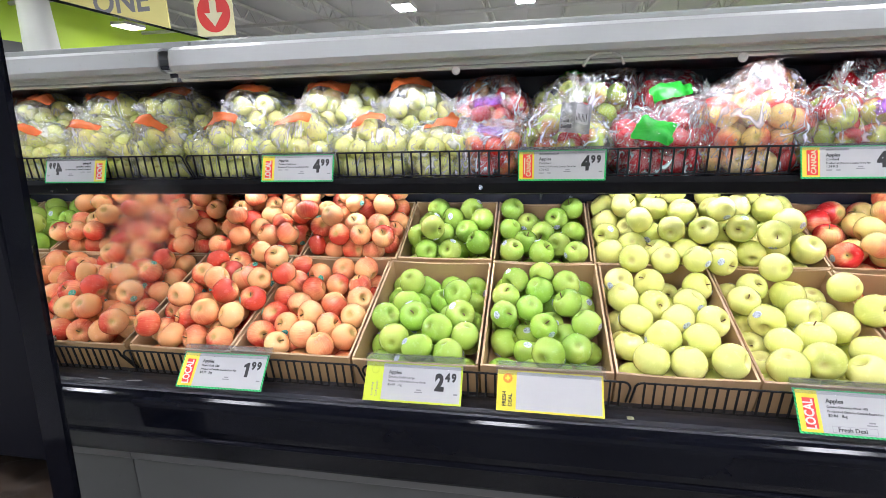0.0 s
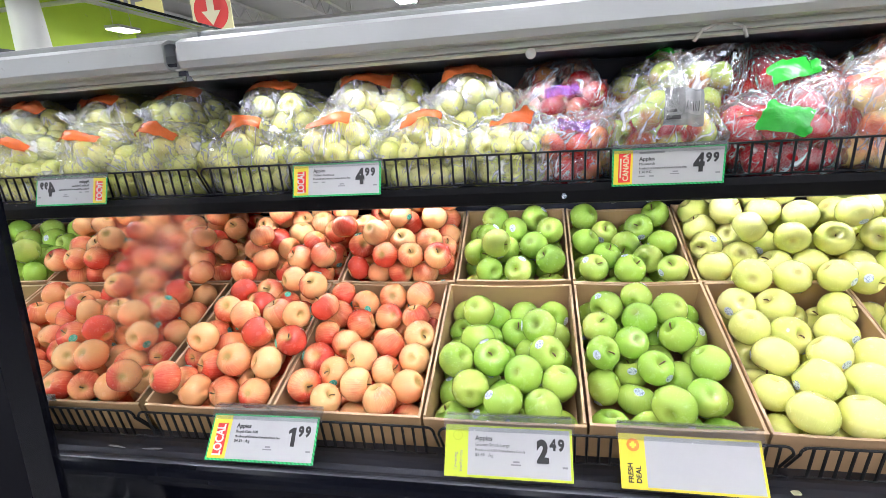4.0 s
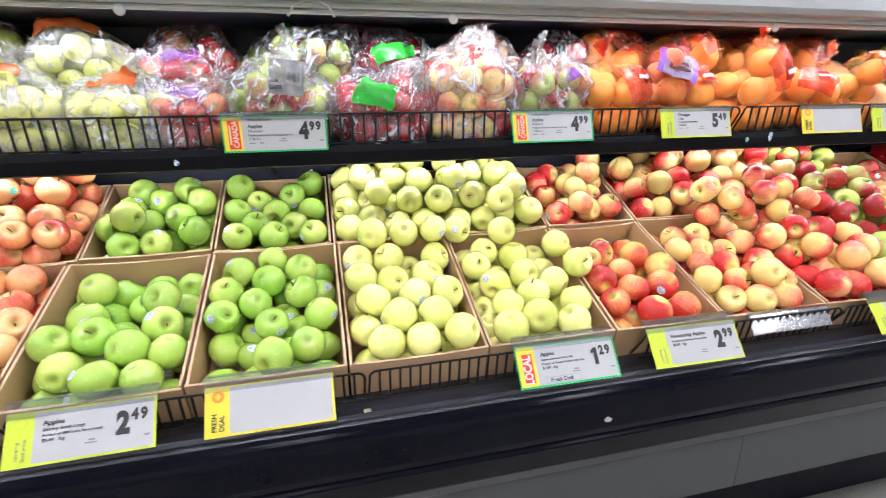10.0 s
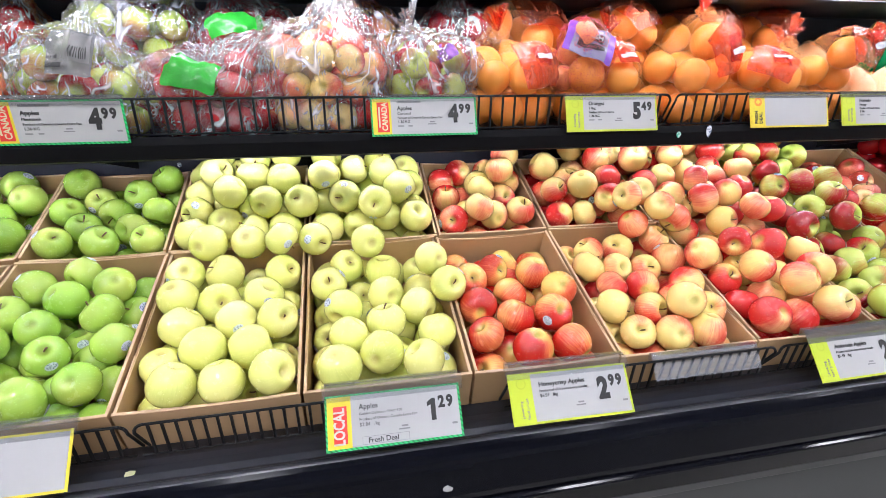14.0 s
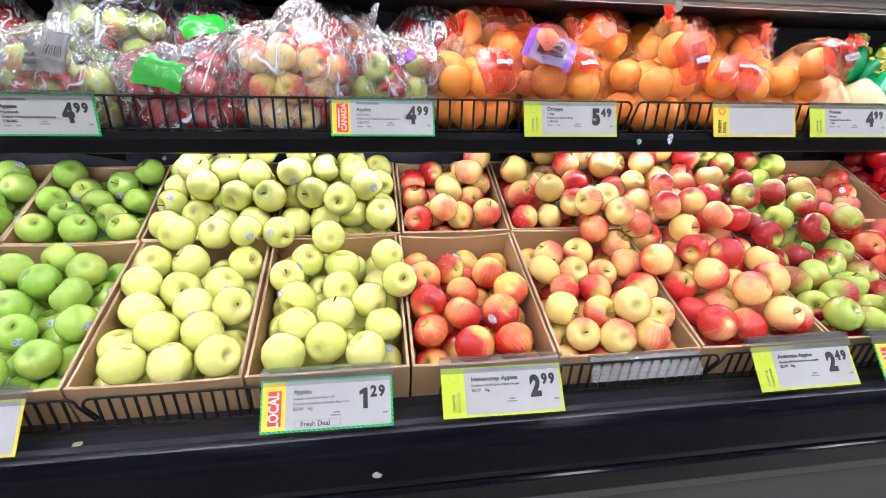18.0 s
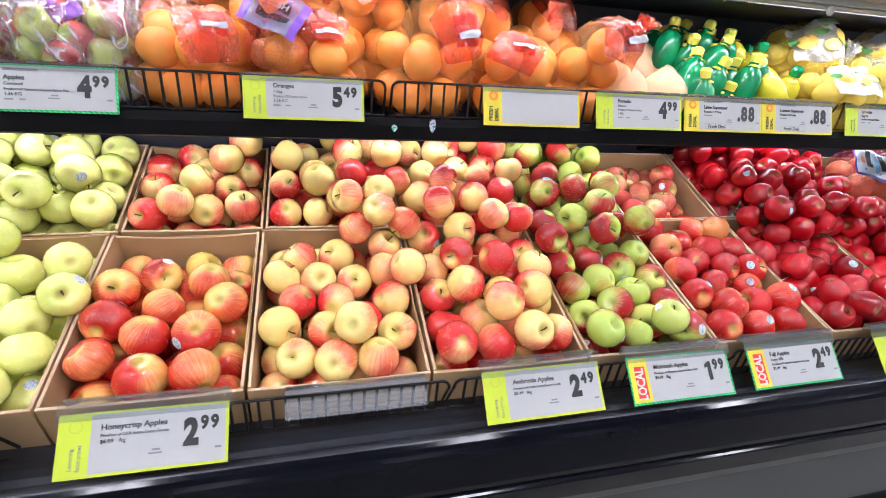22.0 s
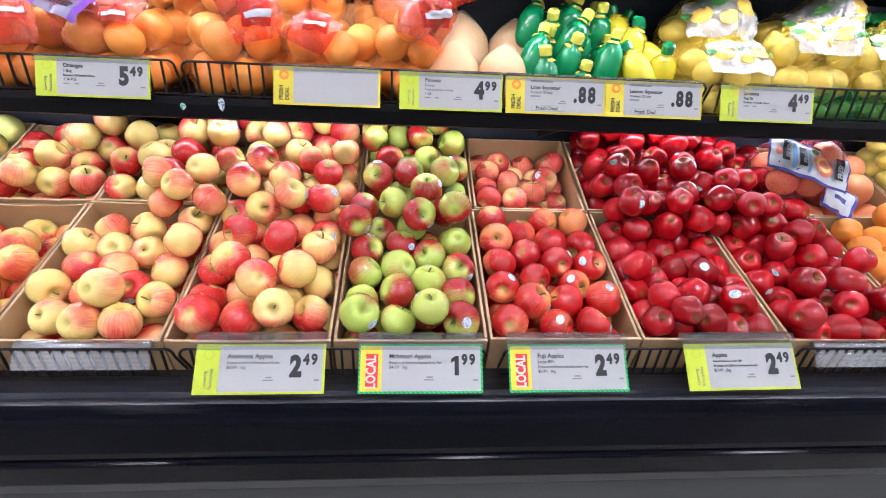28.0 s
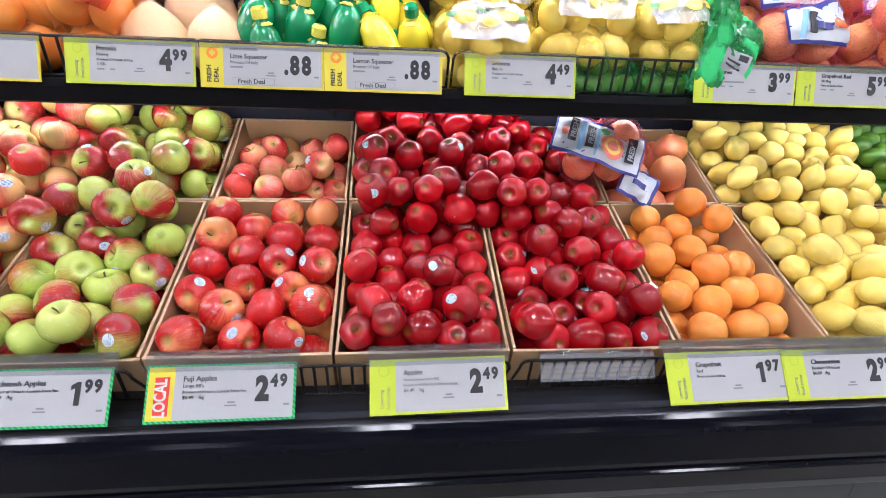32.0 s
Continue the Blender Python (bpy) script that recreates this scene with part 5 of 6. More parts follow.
# ---- bagged fruit on the shelf ----
def shelf_z(x, y):
    return SHZ + 0.0155 + (y - SHY) * (0.085 / (0.80 - SHY))


SHELF_PLACED = []


def ico(level):
    bm = bmesh.new()
    bmesh.ops.create_icosphere(bm, subdivisions=level, radius=1.0)
    v = [x.co.copy() for x in bm.verts]
    f = [tuple(x.index for x in g.verts) for g in bm.faces]
    bm.free()
    return v, f


ICO4 = ico(5)
BAGRNG = random.Random(21)


def keep_cloth(me, rows):
    """Store the way the film lies (round the neck, away from it) on the mesh."""
    at = me.attributes.new("cloth", "FLOAT_VECTOR", "POINT")
    for i, row in enumerate(rows):
        at.data[i].vector = row


def bag(label, category, key, x, y, w, d, high, n, skin_mat, patches, r=None, neck=None, neck_len=0.03, loose=0.92, crumple=0.010, name="fruit_bag", base=None, group="bags on the shelf"):
    """A bag of fruit: the fruit inside, a film or net drawn round it with a gathered neck, and printed patches.
    patches: (direction, half angles across and up, material, label)."""
    rng = BAGRNG
    k = KINDS[key]
    rr = r or k["r"] * 0.9
    if skin_mat is M_FILM:
        w *= 1.10
    if y > 0.6 and base is None:
        high -= 0.012
    n = max(3, int(0.785 * w * d * high * 0.60 / (4.19 * rr ** 3)))
    base = base or shelf_z
    if base is shelf_z:
        y = max(y, 0.388 + d / 2)
    slope = math.atan2(base(x, y + 0.1) - base(x, y), 0.1)
    m = pose(x, y - d / 2, base(x, y - d / 2) + 0.003, math.degrees(slope))
    got = []
    for px, py, pz, q in settle(rng, w, d, rr, n, 0.0, True):
        v = m @ Vector((px, py, pz))
        if v.z + q < 1.676:
            got.append((v.x, v.y, v.z, q))
    if not got:
        return None
    SHELF_PLACED.extend(got)
    cs = np.array([g[:3] for g in got])
    rs = np.array([g[3] for g in got]) + 0.002
    c = cs.mean(axis=0)
    c[2] += 0.01
    ob = thing(name, label, category, group, m=pose(c[0], c[1], c[2]))
    for gx, gy, gz, gr in got:
        put(k["name"], rng.choice(k["meshes"]), None, ob, Matrix.Translation((gx - c[0], gy - c[1], gz - c[2])) @ turned_to(rng) @ Matrix.Scale(gr / k["r"], 4))
    rel = cs - c
    verts, faces = ICO4
    D = np.array([tuple(v) for v in verts])
    dots = D @ rel.T
    sup = (dots + rs).max(axis=1)
    perp2 = (rel ** 2).sum(axis=1)[None, :] - dots ** 2
    inside = np.sqrt(np.maximum(rs[None, :] ** 2 - perp2, 0.0))
    rad = np.where(perp2 < rs[None, :] ** 2, dots + inside, 0.0).max(axis=1)
    R = np.maximum(rad, sup * (0.72 + 0.27 * loose)) + 0.002
    seed = rng.uniform(0, 50)
    nk = Vector(neck).normalized() if neck else None
    thin = "film" in skin_mat.name
    if thin and nk:
        neck_len += 0.010
    crisp = 0.007 if thin else 0.002
    axis = nk or Vector((0, 0, 1))
    e1 = axis.orthogonal().normalized()
    e2 = axis.cross(e1)
    cloth = []
    co = []
    for i, v in enumerate(verts):
        q = v * 3.2 + Vector((seed, 0, 0))
        ridged = (1 - abs(noise.noise(Vector((q.x * 2.2, q.y * 1.2, q.z * 0.7))))) ** 3 + 0.5 * (1 - abs(noise.noise(Vector((q.x * 1.2, q.y * 3.5, q.z * 3.1))))) ** 4
        rad_i = R[i] + crumple * (ridged - 0.5) + crisp * (abs(noise.noise(q * 1.7)) + 0.5 * noise.noise(q * 3.5))
        ang = v.angle(axis)
        phi = math.atan2(v.dot(e2), v.dot(e1))
        cloth.append((math.cos(phi), math.sin(phi), ang * 0.45))
        if thin:
            rad_i += 0.024 * max(0.0, noise.noise(v * 1.5 + Vector((seed, seed, 0))))
            wave = 6.0 * phi + 3.0 * noise.noise(Vector((ang * 2.0, seed, 1.0))) + 2.2 * noise.noise(v * 2.1 + Vector((0, seed, 0)))
            rad_i += 0.012 * ((1 - abs(math.sin(wave))) ** 2 - 0.2) * (0.30 + 0.70 * math.exp(-(ang / 1.0) ** 2))
        if nk:
            if ang < 0.7:
                rad_i += neck_len * math.exp(-(ang / 0.42) ** 2) * (0.75 + 0.5 * noise.noise(v * 6 + Vector((seed, 3, 1))))
                fold = 1 - (0.38 if thin else 0.2) * math.exp(-(ang / 0.5) ** 2)
                p = v * rad_i
                axial = nk * p.dot(nk)
                p = axial + (p - axial) * fold
            else:
                p = v * rad_i
        else:
            p = v * rad_i
        floor_z = base(p.x + c[0], p.y + c[1]) + 0.0015 - c[2]
        if p.z < floor_z:
            p.z = floor_z
        if p.z + c[2] > 1.676 and p.y + c[1] > 0.44:
            p.z = 1.676 - c[2]
        if p.y + c[1] > 0.810:
            p.y = 0.810 - c[1]
        if p.y + c[1] < SHY + 0.028 and p.z + c[2] < 1.442 and base is shelf_z:
            p.y = SHY + 0.028 - c[1]
        if p.x + c[0] < X0 + 0.002:
            p.x = X0 + 0.002 - c[0]
        co.append(p)
    me = bpy.data.meshes.new("film")
    me.from_pydata([tuple(p) for p in co], [], faces)
    for poly in me.polygons:
        poly.use_smooth = True
    keep_cloth(me, cloth)
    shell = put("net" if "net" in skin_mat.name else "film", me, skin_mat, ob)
    if nk and neck_len > 0:
        # the gathered end of the bag: a small folded fan
        root = nk * (max(co[q].dot(nk) for q in range(0, len(co), 7)) - 0.012)
        a1 = nk.orthogonal().normalized()
        a1 = Vector((a1.x, a1.y * 0.3, a1.z)).normalized()
        a2 = nk.cross(a1).normalized()
        spokes = 15
        fan, long = [], neck_len * 1.1 + 0.012
        for q in range(spokes):
            f = 2 * q / (spokes - 1) - 1
            zig = 0.006 * (1 if q % 2 else -1)
            reach = long * (0.75 + 0.5 * noise.noise(Vector((q * 0.7, seed, 2.0))))
            fan.append(root + a1 * f * 0.006 + a2 * zig * 0.2)
            fan.append(root + nk * reach * 0.5 + a1 * f * 0.022 + a2 * zig)
            fan.append(root + nk * reach + a1 * f * (0.040 + 0.01 * noise.noise(Vector((q, seed, 7.0)))) + a2 * zig * 1.6)
        for p in fan:
            if p.y + c[1] > 0.44:
                p.z = min(p.z, 1.675 - c[2])
            p.x = max(p.x, X0 + 0.004 - c[0])
        fm = bpy.data.meshes.new("gathered_end")
        fm.from_pydata([tuple(p) for p in fan], [], [(3 * q + u, 3 * q + u + 1, 3 * q + u + 4, 3 * q + u + 3) for q in range(spokes - 1) for u in (0, 1)])
        keep_cloth(fm, [(i // 3 * 0.45, i % 3 * 0.1, seed) for i in range(len(fan))])
        put("gathered_end", fm, {"orange_net": M_REDFILM, "red_net": M_REDFILM, "yellow_net": M_FILM, "green_net": M_GRNFILM}.get(skin_mat.name, skin_mat), ob)
    lift = -0.002 if skin_mat is M_FILM else 0.002
    for direction, across, up, material, plabel in patches:
        dv = Vector(direction).normalized()
        side = dv.cross(Vector((0, 0, 1)))
        side = side.normalized() if side.length > 1e-3 else Vector((1, 0, 0))
        upv = side.cross(dv)
        if material in (M_REDFILM, M_ORLABEL, M_PURLABEL, M_GRNLABEL):
            spin = rng.uniform(-0.6, 0.6) * (0.2 if material is M_ORLABEL else 1.0)
            side, upv = side * math.cos(spin) + upv * math.sin(spin), upv * math.cos(spin) - side * math.sin(spin)
        ragged = rng.uniform(0, 30) if "film" in plabel else None
        disc = "picture" in plabel
        lift += 0.0012
        nu, nv = 16, 12
        pts = []
        for iv in range(nv + 1):
            for iu in range(nu + 1):
                fu, fv = 2 * iu / nu - 1, 2 * iv / nv - 1
                if disc:
                    fu, fv = fu * math.sqrt(1 - fv * fv / 2), fv * math.sqrt(1 - fu * fu / 2)
                if ragged is not None:
                    fu *= 1 + 0.16 * noise.noise(Vector((ragged, fv * 1.7, math.copysign(2.0, fu))))
                    fv *= 1 + 0.22 * noise.noise(Vector((fu * 1.7, ragged, math.copysign(4.0, fv))))
                w_dir = (dv + side * (across * fu) + upv * (up * fv)).normalized()
                near_v = np.argpartition(-(D @ np.array(w_dir)), 9)[:9]
                rad_v = max(co[q].length for q in near_v)
                pts.append(w_dir * (rad_v + lift))
        for _ in range(2):
            pts = [pts[q] if q % (nu + 1) in (0, nu) or q < nu + 1 or q >= nv * (nu + 1) else (pts[q - 1] + pts[q + 1] + pts[q - nu - 1] + pts[q + nu + 1]) / 4 for q in range(len(pts))]
        pm = bpy.data.meshes.new("label")
        pm.from_pydata([tuple(p) for p in pts], [], [(a, a + 1, a + nu + 2, a + nu + 1) for a in range(nv * (nu + 1)) if a % (nu + 1) != nu])
        for poly in pm.polygons:
            poly.use_smooth = True
        keep_cloth(pm, [(i % (nu + 1) * 0.10, i // (nu + 1) * 0.05, seed) for i in range(len(pts))])
        put("label", pm, material, ob, None, plabel)
    return ob


M_PURPRINT = plain("purple_print", (0.20, 0.06, 0.45), rough=0.3, vary=0.2, scale=40)
M_LILAC = plain("lilac_print", (0.45, 0.38, 0.70), rough=0.35, vary=0.2, scale=40)
M_LAVENDER = plain("pale_lavender_print", (0.21, 0.18, 0.29), rough=0.3, vary=0.15, scale=30)
M_PINKPRINT = plain("pink_fruit_print", (0.80, 0.22, 0.15), rough=0.35, vary=0.3, scale=60)


def crumpled(u, v, x):
    return 0.012 * noise.noise(Vector((u * 3.0 + x, v * 2.0, 0.0))) + 0.006 * noise.noise(Vector((u * 7.0, v * 5.0 + x, 3.0)))


def draped(parent, x, y, z, w, h, lean, roll, prints, words=()):
    """A limp printed sheet with its middle at x, y, z; prints: x0, y0, x1, y1 as shares of the sheet, one over another."""
    inner = parent.matrix_basis.inverted() @ pose(x, y, z, lean, 0, 0) @ pose(0, 0, 0, 0, 0, -roll)
    for k, (u0, v0, u1, v1, material, text) in enumerate(prints):
        nu, nv = max(6, int(16 * (u1 - u0))), max(6, int(12 * (v1 - v0)))
        pts = []
        for iv in range(nv + 1):
            for iu in range(nu + 1):
                fu, fv = 2 * iu / nu - 1, 2 * iv / nv - 1
                if "picture" in text:
                    fu, fv = fu * math.sqrt(1 - fv * fv / 2), fv * math.sqrt(1 - fu * fu / 2)
                u, v = (u0 + u1) / 2 + (u1 - u0) / 2 * fu - 0.5, (v0 + v1) / 2 + (v1 - v0) / 2 * fv - 0.5
                pts.append((u * w, v * h, -0.16 * w * u * u - 0.25 * h * v * v + crumpled(u, v, x) + 0.0008 * k))
        me = bpy.data.meshes.new("label")
        me.from_pydata(pts, [], [(a, a + 1, a + nu + 2, a + nu + 1) for a in range(nv * (nu + 1)) if a % (nu + 1) != nu])
        for poly in me.polygons:
            poly.use_smooth = True
        keep_cloth(me, [(p[0] * 12.0, p[1] * 3.0, x) for p in pts])
        put("label", me, material, parent, inner, text)
    for body, size, u, v, turn, material in words:
        me = text_mesh(body, size, 0.0004, size * 0.02)
        bulge = -0.16 * w * (u - 0.5) ** 2 + crumpled(u - 0.5, v - 0.5, x) + 0.0105
        put("letters", me.copy() if me.users else me, material, parent, inner @ pose((u - 0.5) * w, (v - 0.5) * h, bulge, 0, 0, turn))


M_BARGREY = plain("pale_grey_print", (0.17, 0.17, 0.17), rough=0.4, vary=0.1, scale=40)
M_LEMLABEL = printed("lemon_bag_label", (0.62, 0.64, 0.50), (0.10, 0.38, 0.10), 60.0, 0.45)
AB = "clear bag of pale green-yellow apples on a shelf"
# yellow-green apples in clear bags
for x, y, w, d, h, n in ((-0.565, 0.475, 0.25, 0.19, 0.15, 11), (-0.31, 0.475, 0.27, 0.19, 0.16, 12), (-0.05, 0.475, 0.27, 0.19, 0.15, 11), (0.18, 0.475, 0.23, 0.19, 0.13, 9)):
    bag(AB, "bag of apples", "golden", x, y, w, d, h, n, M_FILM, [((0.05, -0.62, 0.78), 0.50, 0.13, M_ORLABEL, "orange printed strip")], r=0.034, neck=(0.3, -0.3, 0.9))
for x, w, h, n in ((-0.53, 0.29, 0.25, 24), (-0.23, 0.31, 0.27, 26), (0.06, 0.27, 0.25, 22)):
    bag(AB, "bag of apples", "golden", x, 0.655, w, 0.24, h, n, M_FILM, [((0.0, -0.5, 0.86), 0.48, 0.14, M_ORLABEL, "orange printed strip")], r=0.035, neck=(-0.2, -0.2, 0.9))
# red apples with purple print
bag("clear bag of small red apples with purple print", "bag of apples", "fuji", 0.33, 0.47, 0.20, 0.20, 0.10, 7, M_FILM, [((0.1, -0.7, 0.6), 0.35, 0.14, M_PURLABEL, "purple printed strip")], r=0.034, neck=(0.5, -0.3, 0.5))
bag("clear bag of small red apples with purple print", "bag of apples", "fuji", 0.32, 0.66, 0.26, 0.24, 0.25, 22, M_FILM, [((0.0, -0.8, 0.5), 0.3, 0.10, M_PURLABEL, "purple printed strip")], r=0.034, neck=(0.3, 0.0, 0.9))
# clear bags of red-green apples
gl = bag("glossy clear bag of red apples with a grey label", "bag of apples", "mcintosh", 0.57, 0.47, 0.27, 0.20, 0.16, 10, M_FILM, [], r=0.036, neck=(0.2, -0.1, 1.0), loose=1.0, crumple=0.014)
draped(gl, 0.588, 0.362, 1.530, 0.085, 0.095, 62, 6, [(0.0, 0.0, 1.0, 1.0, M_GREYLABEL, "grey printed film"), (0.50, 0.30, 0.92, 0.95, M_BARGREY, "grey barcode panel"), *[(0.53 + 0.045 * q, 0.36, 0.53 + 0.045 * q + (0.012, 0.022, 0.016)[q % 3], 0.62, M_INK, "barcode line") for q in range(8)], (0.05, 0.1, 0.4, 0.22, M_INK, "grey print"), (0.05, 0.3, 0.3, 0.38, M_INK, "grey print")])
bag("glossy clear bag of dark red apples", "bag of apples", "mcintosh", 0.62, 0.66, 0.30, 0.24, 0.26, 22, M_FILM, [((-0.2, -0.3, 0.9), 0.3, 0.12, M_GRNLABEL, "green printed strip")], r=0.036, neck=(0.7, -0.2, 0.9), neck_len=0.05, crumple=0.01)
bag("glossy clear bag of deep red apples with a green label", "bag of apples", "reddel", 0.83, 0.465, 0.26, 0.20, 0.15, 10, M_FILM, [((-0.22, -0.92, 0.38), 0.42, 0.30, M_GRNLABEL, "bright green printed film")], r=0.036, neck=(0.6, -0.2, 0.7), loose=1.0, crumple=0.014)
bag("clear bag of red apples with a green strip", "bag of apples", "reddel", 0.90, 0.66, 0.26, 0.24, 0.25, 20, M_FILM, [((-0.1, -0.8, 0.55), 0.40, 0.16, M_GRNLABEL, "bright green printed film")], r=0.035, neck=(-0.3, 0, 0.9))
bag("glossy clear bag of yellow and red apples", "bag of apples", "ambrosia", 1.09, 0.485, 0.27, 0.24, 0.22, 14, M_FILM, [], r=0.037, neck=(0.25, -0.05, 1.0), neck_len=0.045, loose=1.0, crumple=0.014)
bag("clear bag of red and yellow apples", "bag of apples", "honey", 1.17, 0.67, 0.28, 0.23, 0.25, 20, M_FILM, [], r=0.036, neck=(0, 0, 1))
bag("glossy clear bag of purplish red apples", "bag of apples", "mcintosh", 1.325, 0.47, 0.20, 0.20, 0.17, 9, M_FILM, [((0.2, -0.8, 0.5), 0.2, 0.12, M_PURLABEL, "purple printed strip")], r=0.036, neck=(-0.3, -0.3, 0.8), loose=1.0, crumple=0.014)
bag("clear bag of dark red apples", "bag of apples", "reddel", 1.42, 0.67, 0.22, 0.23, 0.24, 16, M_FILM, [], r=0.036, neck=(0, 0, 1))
# oranges in nets with red film labels
ORB = "net bag of oranges with a red film label"
for x, w, h, n, nk, pa in ((1.545, 0.25, 0.17, 9, (-0.3, -0.2, 0.9), ((0.35, -0.8, 0.5), 0.50, 0.60)), (1.80, 0.25, 0.15, 9, (0.2, 0.2, 1.0), ((0.1, -0.55, 0.85), 0.6, 0.4)), (2.055, 0.24, 0.17, 9, (0.0, -0.2, 1.0), ((0.5, -0.7, 0.6), 0.5, 0.5)), (2.30, 0.24, 0.16, 9, (0.5, 0.0, 0.9), ((-0.3, -0.75, 0.6), 0.55, 0.5)), (2.49, 0.17, 0.18, 7, (0.6, -0.3, 0.7), ((0.3, -0.7, 0.7), 0.5, 0.6))):
    bag(ORB, "bag of oranges", "orange", x, 0.465, w, 0.21, h, n, M_NETORANGE, [(*pa, M_REDFILM, "translucent red printed label"), ((pa[0][0] + 0.1, -0.75, 0.65), 0.24, 0.22, M_DARKRED, "dark red printed panel"), ((pa[0][0] + 0.12, -0.75, 0.70), 0.09, 0.09, M_REDFILM, "pale fruit picture"), ((pa[0][0] + 0.1, -0.7, 0.55), 0.2, 0.05, M_WHTLABEL, "pale print")], r=0.045, neck=nk, neck_len=0.045)
for x, w, h, n in ((1.63, 0.28, 0.26, 16), (1.91, 0.28, 0.27, 16), (2.19, 0.28, 0.26, 16), (2.44, 0.22, 0.25, 12)):
    bag(ORB, "bag of oranges", "orange", x, 0.675, w, 0.23, h, n, M_NETORANGE, [((0.2, -0.5, 0.85), 0.6, 0.5, M_REDFILM, "translucent red printed label")], r=0.045, neck=(0.2, -0.25, 1.0), neck_len=0.05)
gf = bag("net bag of red grapefruit with a white and purple label", "bag of grapefruit", "grapefruit", 1.735, 0.47, 0.16, 0.13, 0.12, 3, M_NETRED, [], r=0.036, base=lambda a, b: shelf_z(a, b) + 0.08)
draped(gf, 1.722, 0.386, 1.566, 0.125, 0.095, 52, 26, [(0.0, 0.0, 1.0, 1.0, M_PURPRINT, "purple label"), (0.14, 0.0, 0.86, 1.0, M_LAVENDER, "pale lavender label"), (0.26, 0.50, 0.74, 0.72, M_INK, "dark printed word"), (0.26, 0.24, 0.80, 0.42, M_INK, "dark printed word"), (0.3, 0.80, 0.7, 0.92, M_LILAC, "lilac print")], [("FRESH", 0.020, 0.28, 0.52, 0, M_WHTLABEL)])
# pomelos in clear wrap
for x, y, r in ((2.605, 0.455, 0.068), (2.735, 0.46, 0.066), (2.64, 0.66, 0.085), (2.80, 0.68, 0.078)):
    z = shelf_z(x, y) + r * 1.03
    me = oval_mesh("pomelo", "pomelo", r, 1.08, 0.16, n=24, steps=16)
    ob = put("pomelo", me, None, None, pose(x, y, z, 0, 0, 40))
    tagged(ob, "pale yellow-orange pomelo wrapped in clear film", "pomelo", "pomelos")
    part("wrap", bm_turned([(a * 1.02, b * 1.02) for a, b in [(0.0, -1.12 * r), (0.5 * r, -0.98 * r), (0.9 * r, -0.5 * r), (r, 0), (0.9 * r, 0.52 * r), (0.5 * r, 0.98 * r), (0.15 * r, 1.24 * r), (0.0, 1.3 * r)]], 24), netting("pale_foam_net", (0.95, 0.74, 0.50), 230.0, 0.05), ob, "pale net", smooth=True)
    SHELF_PLACED.append((x, y, z, r))


# ---- juice squeezers ----
def squeezer(colour, cap_mat, tag):
    """A fruit-shaped squeeze bottle with a ribbed cap and a small paper tag."""
    ob = thing("squeeze_bottle", "glossy " + colour + " fruit-shaped juice squeeze bottle with a cap", "juice bottle", colour + " squeeze bottles")
    r = 0.027
    prof = [(1.38 * a, 1.38 * b) for a, b in [(0.0, -0.047), (0.010, -0.046), (0.019, -0.040), (0.025, -0.026), (r, -0.006), (0.0265, 0.010), (0.022, 0.026), (0.013, 0.036), (0.009, 0.040), (0.009, 0.046), (0.0, 0.046)]]
    part("body", bm_turned(prof, 18), M_GREENBOTTLE if colour == "green" else M_YELBOTTLE, ob, smooth=True)
    part("cap", bm_turned([(1.38 * a, 1.38 * b) for a, b in [(0.0, 0.044), (0.011, 0.044), (0.0115, 0.058), (0.008, 0.062), (0.0, 0.062)]], 12, lambda a, z: 1 + 0.05 * math.cos(12 * a)), cap_mat, ob, "ribbed cap")
    part("tag", bm_turned([(1.38 * a, 1.38 * b) for a, b in [(0.0105, 0.038), (0.0155, 0.0345), (0.016, 0.0355), (0.0105, 0.0395)]], 10, lambda a, z: 1 + 0.25 * math.cos(2 * a)), tag, ob, "printed paper collar")
    return ob


M_PALEYEL = plain("pale_yellow_cap", (0.80, 0.75, 0.10), rough=0.3, vary=0.1, scale=40)
green0 = squeezer("green", M_PALEYEL, M_PALEYEL)
yellow0 = squeezer("yellow", M_GREENBOTTLE, M_PALEYEL)
def pile(model, x0, x1, y0, y1, high, n, up):
    rows = heap(BAGRNG, x0, x1, y0, y1, lambda a, b: shelf_z(a, b) + 0.001, lambda a, b: shelf_z(a, b) + high * (0.55 + 0.45 * min(1.0, (b - y0) / 0.16)), 0.036, n, SHELF_PLACED)
    for i, (x, y, z, r) in enumerate(rows):
        m = Matrix.Translation((x, y, z)) @ turned_to(BAGRNG, up)
        if i == 0:
            model.matrix_basis = m
        else:
            copy_thing(model, m)
pile(green0, 2.785, 3.06, 0.392, 0.78, 0.22, 54, 0.86)
pile(yellow0, 3.05, 3.21, 0.392, 0.78, 0.20, 24, 0.8)

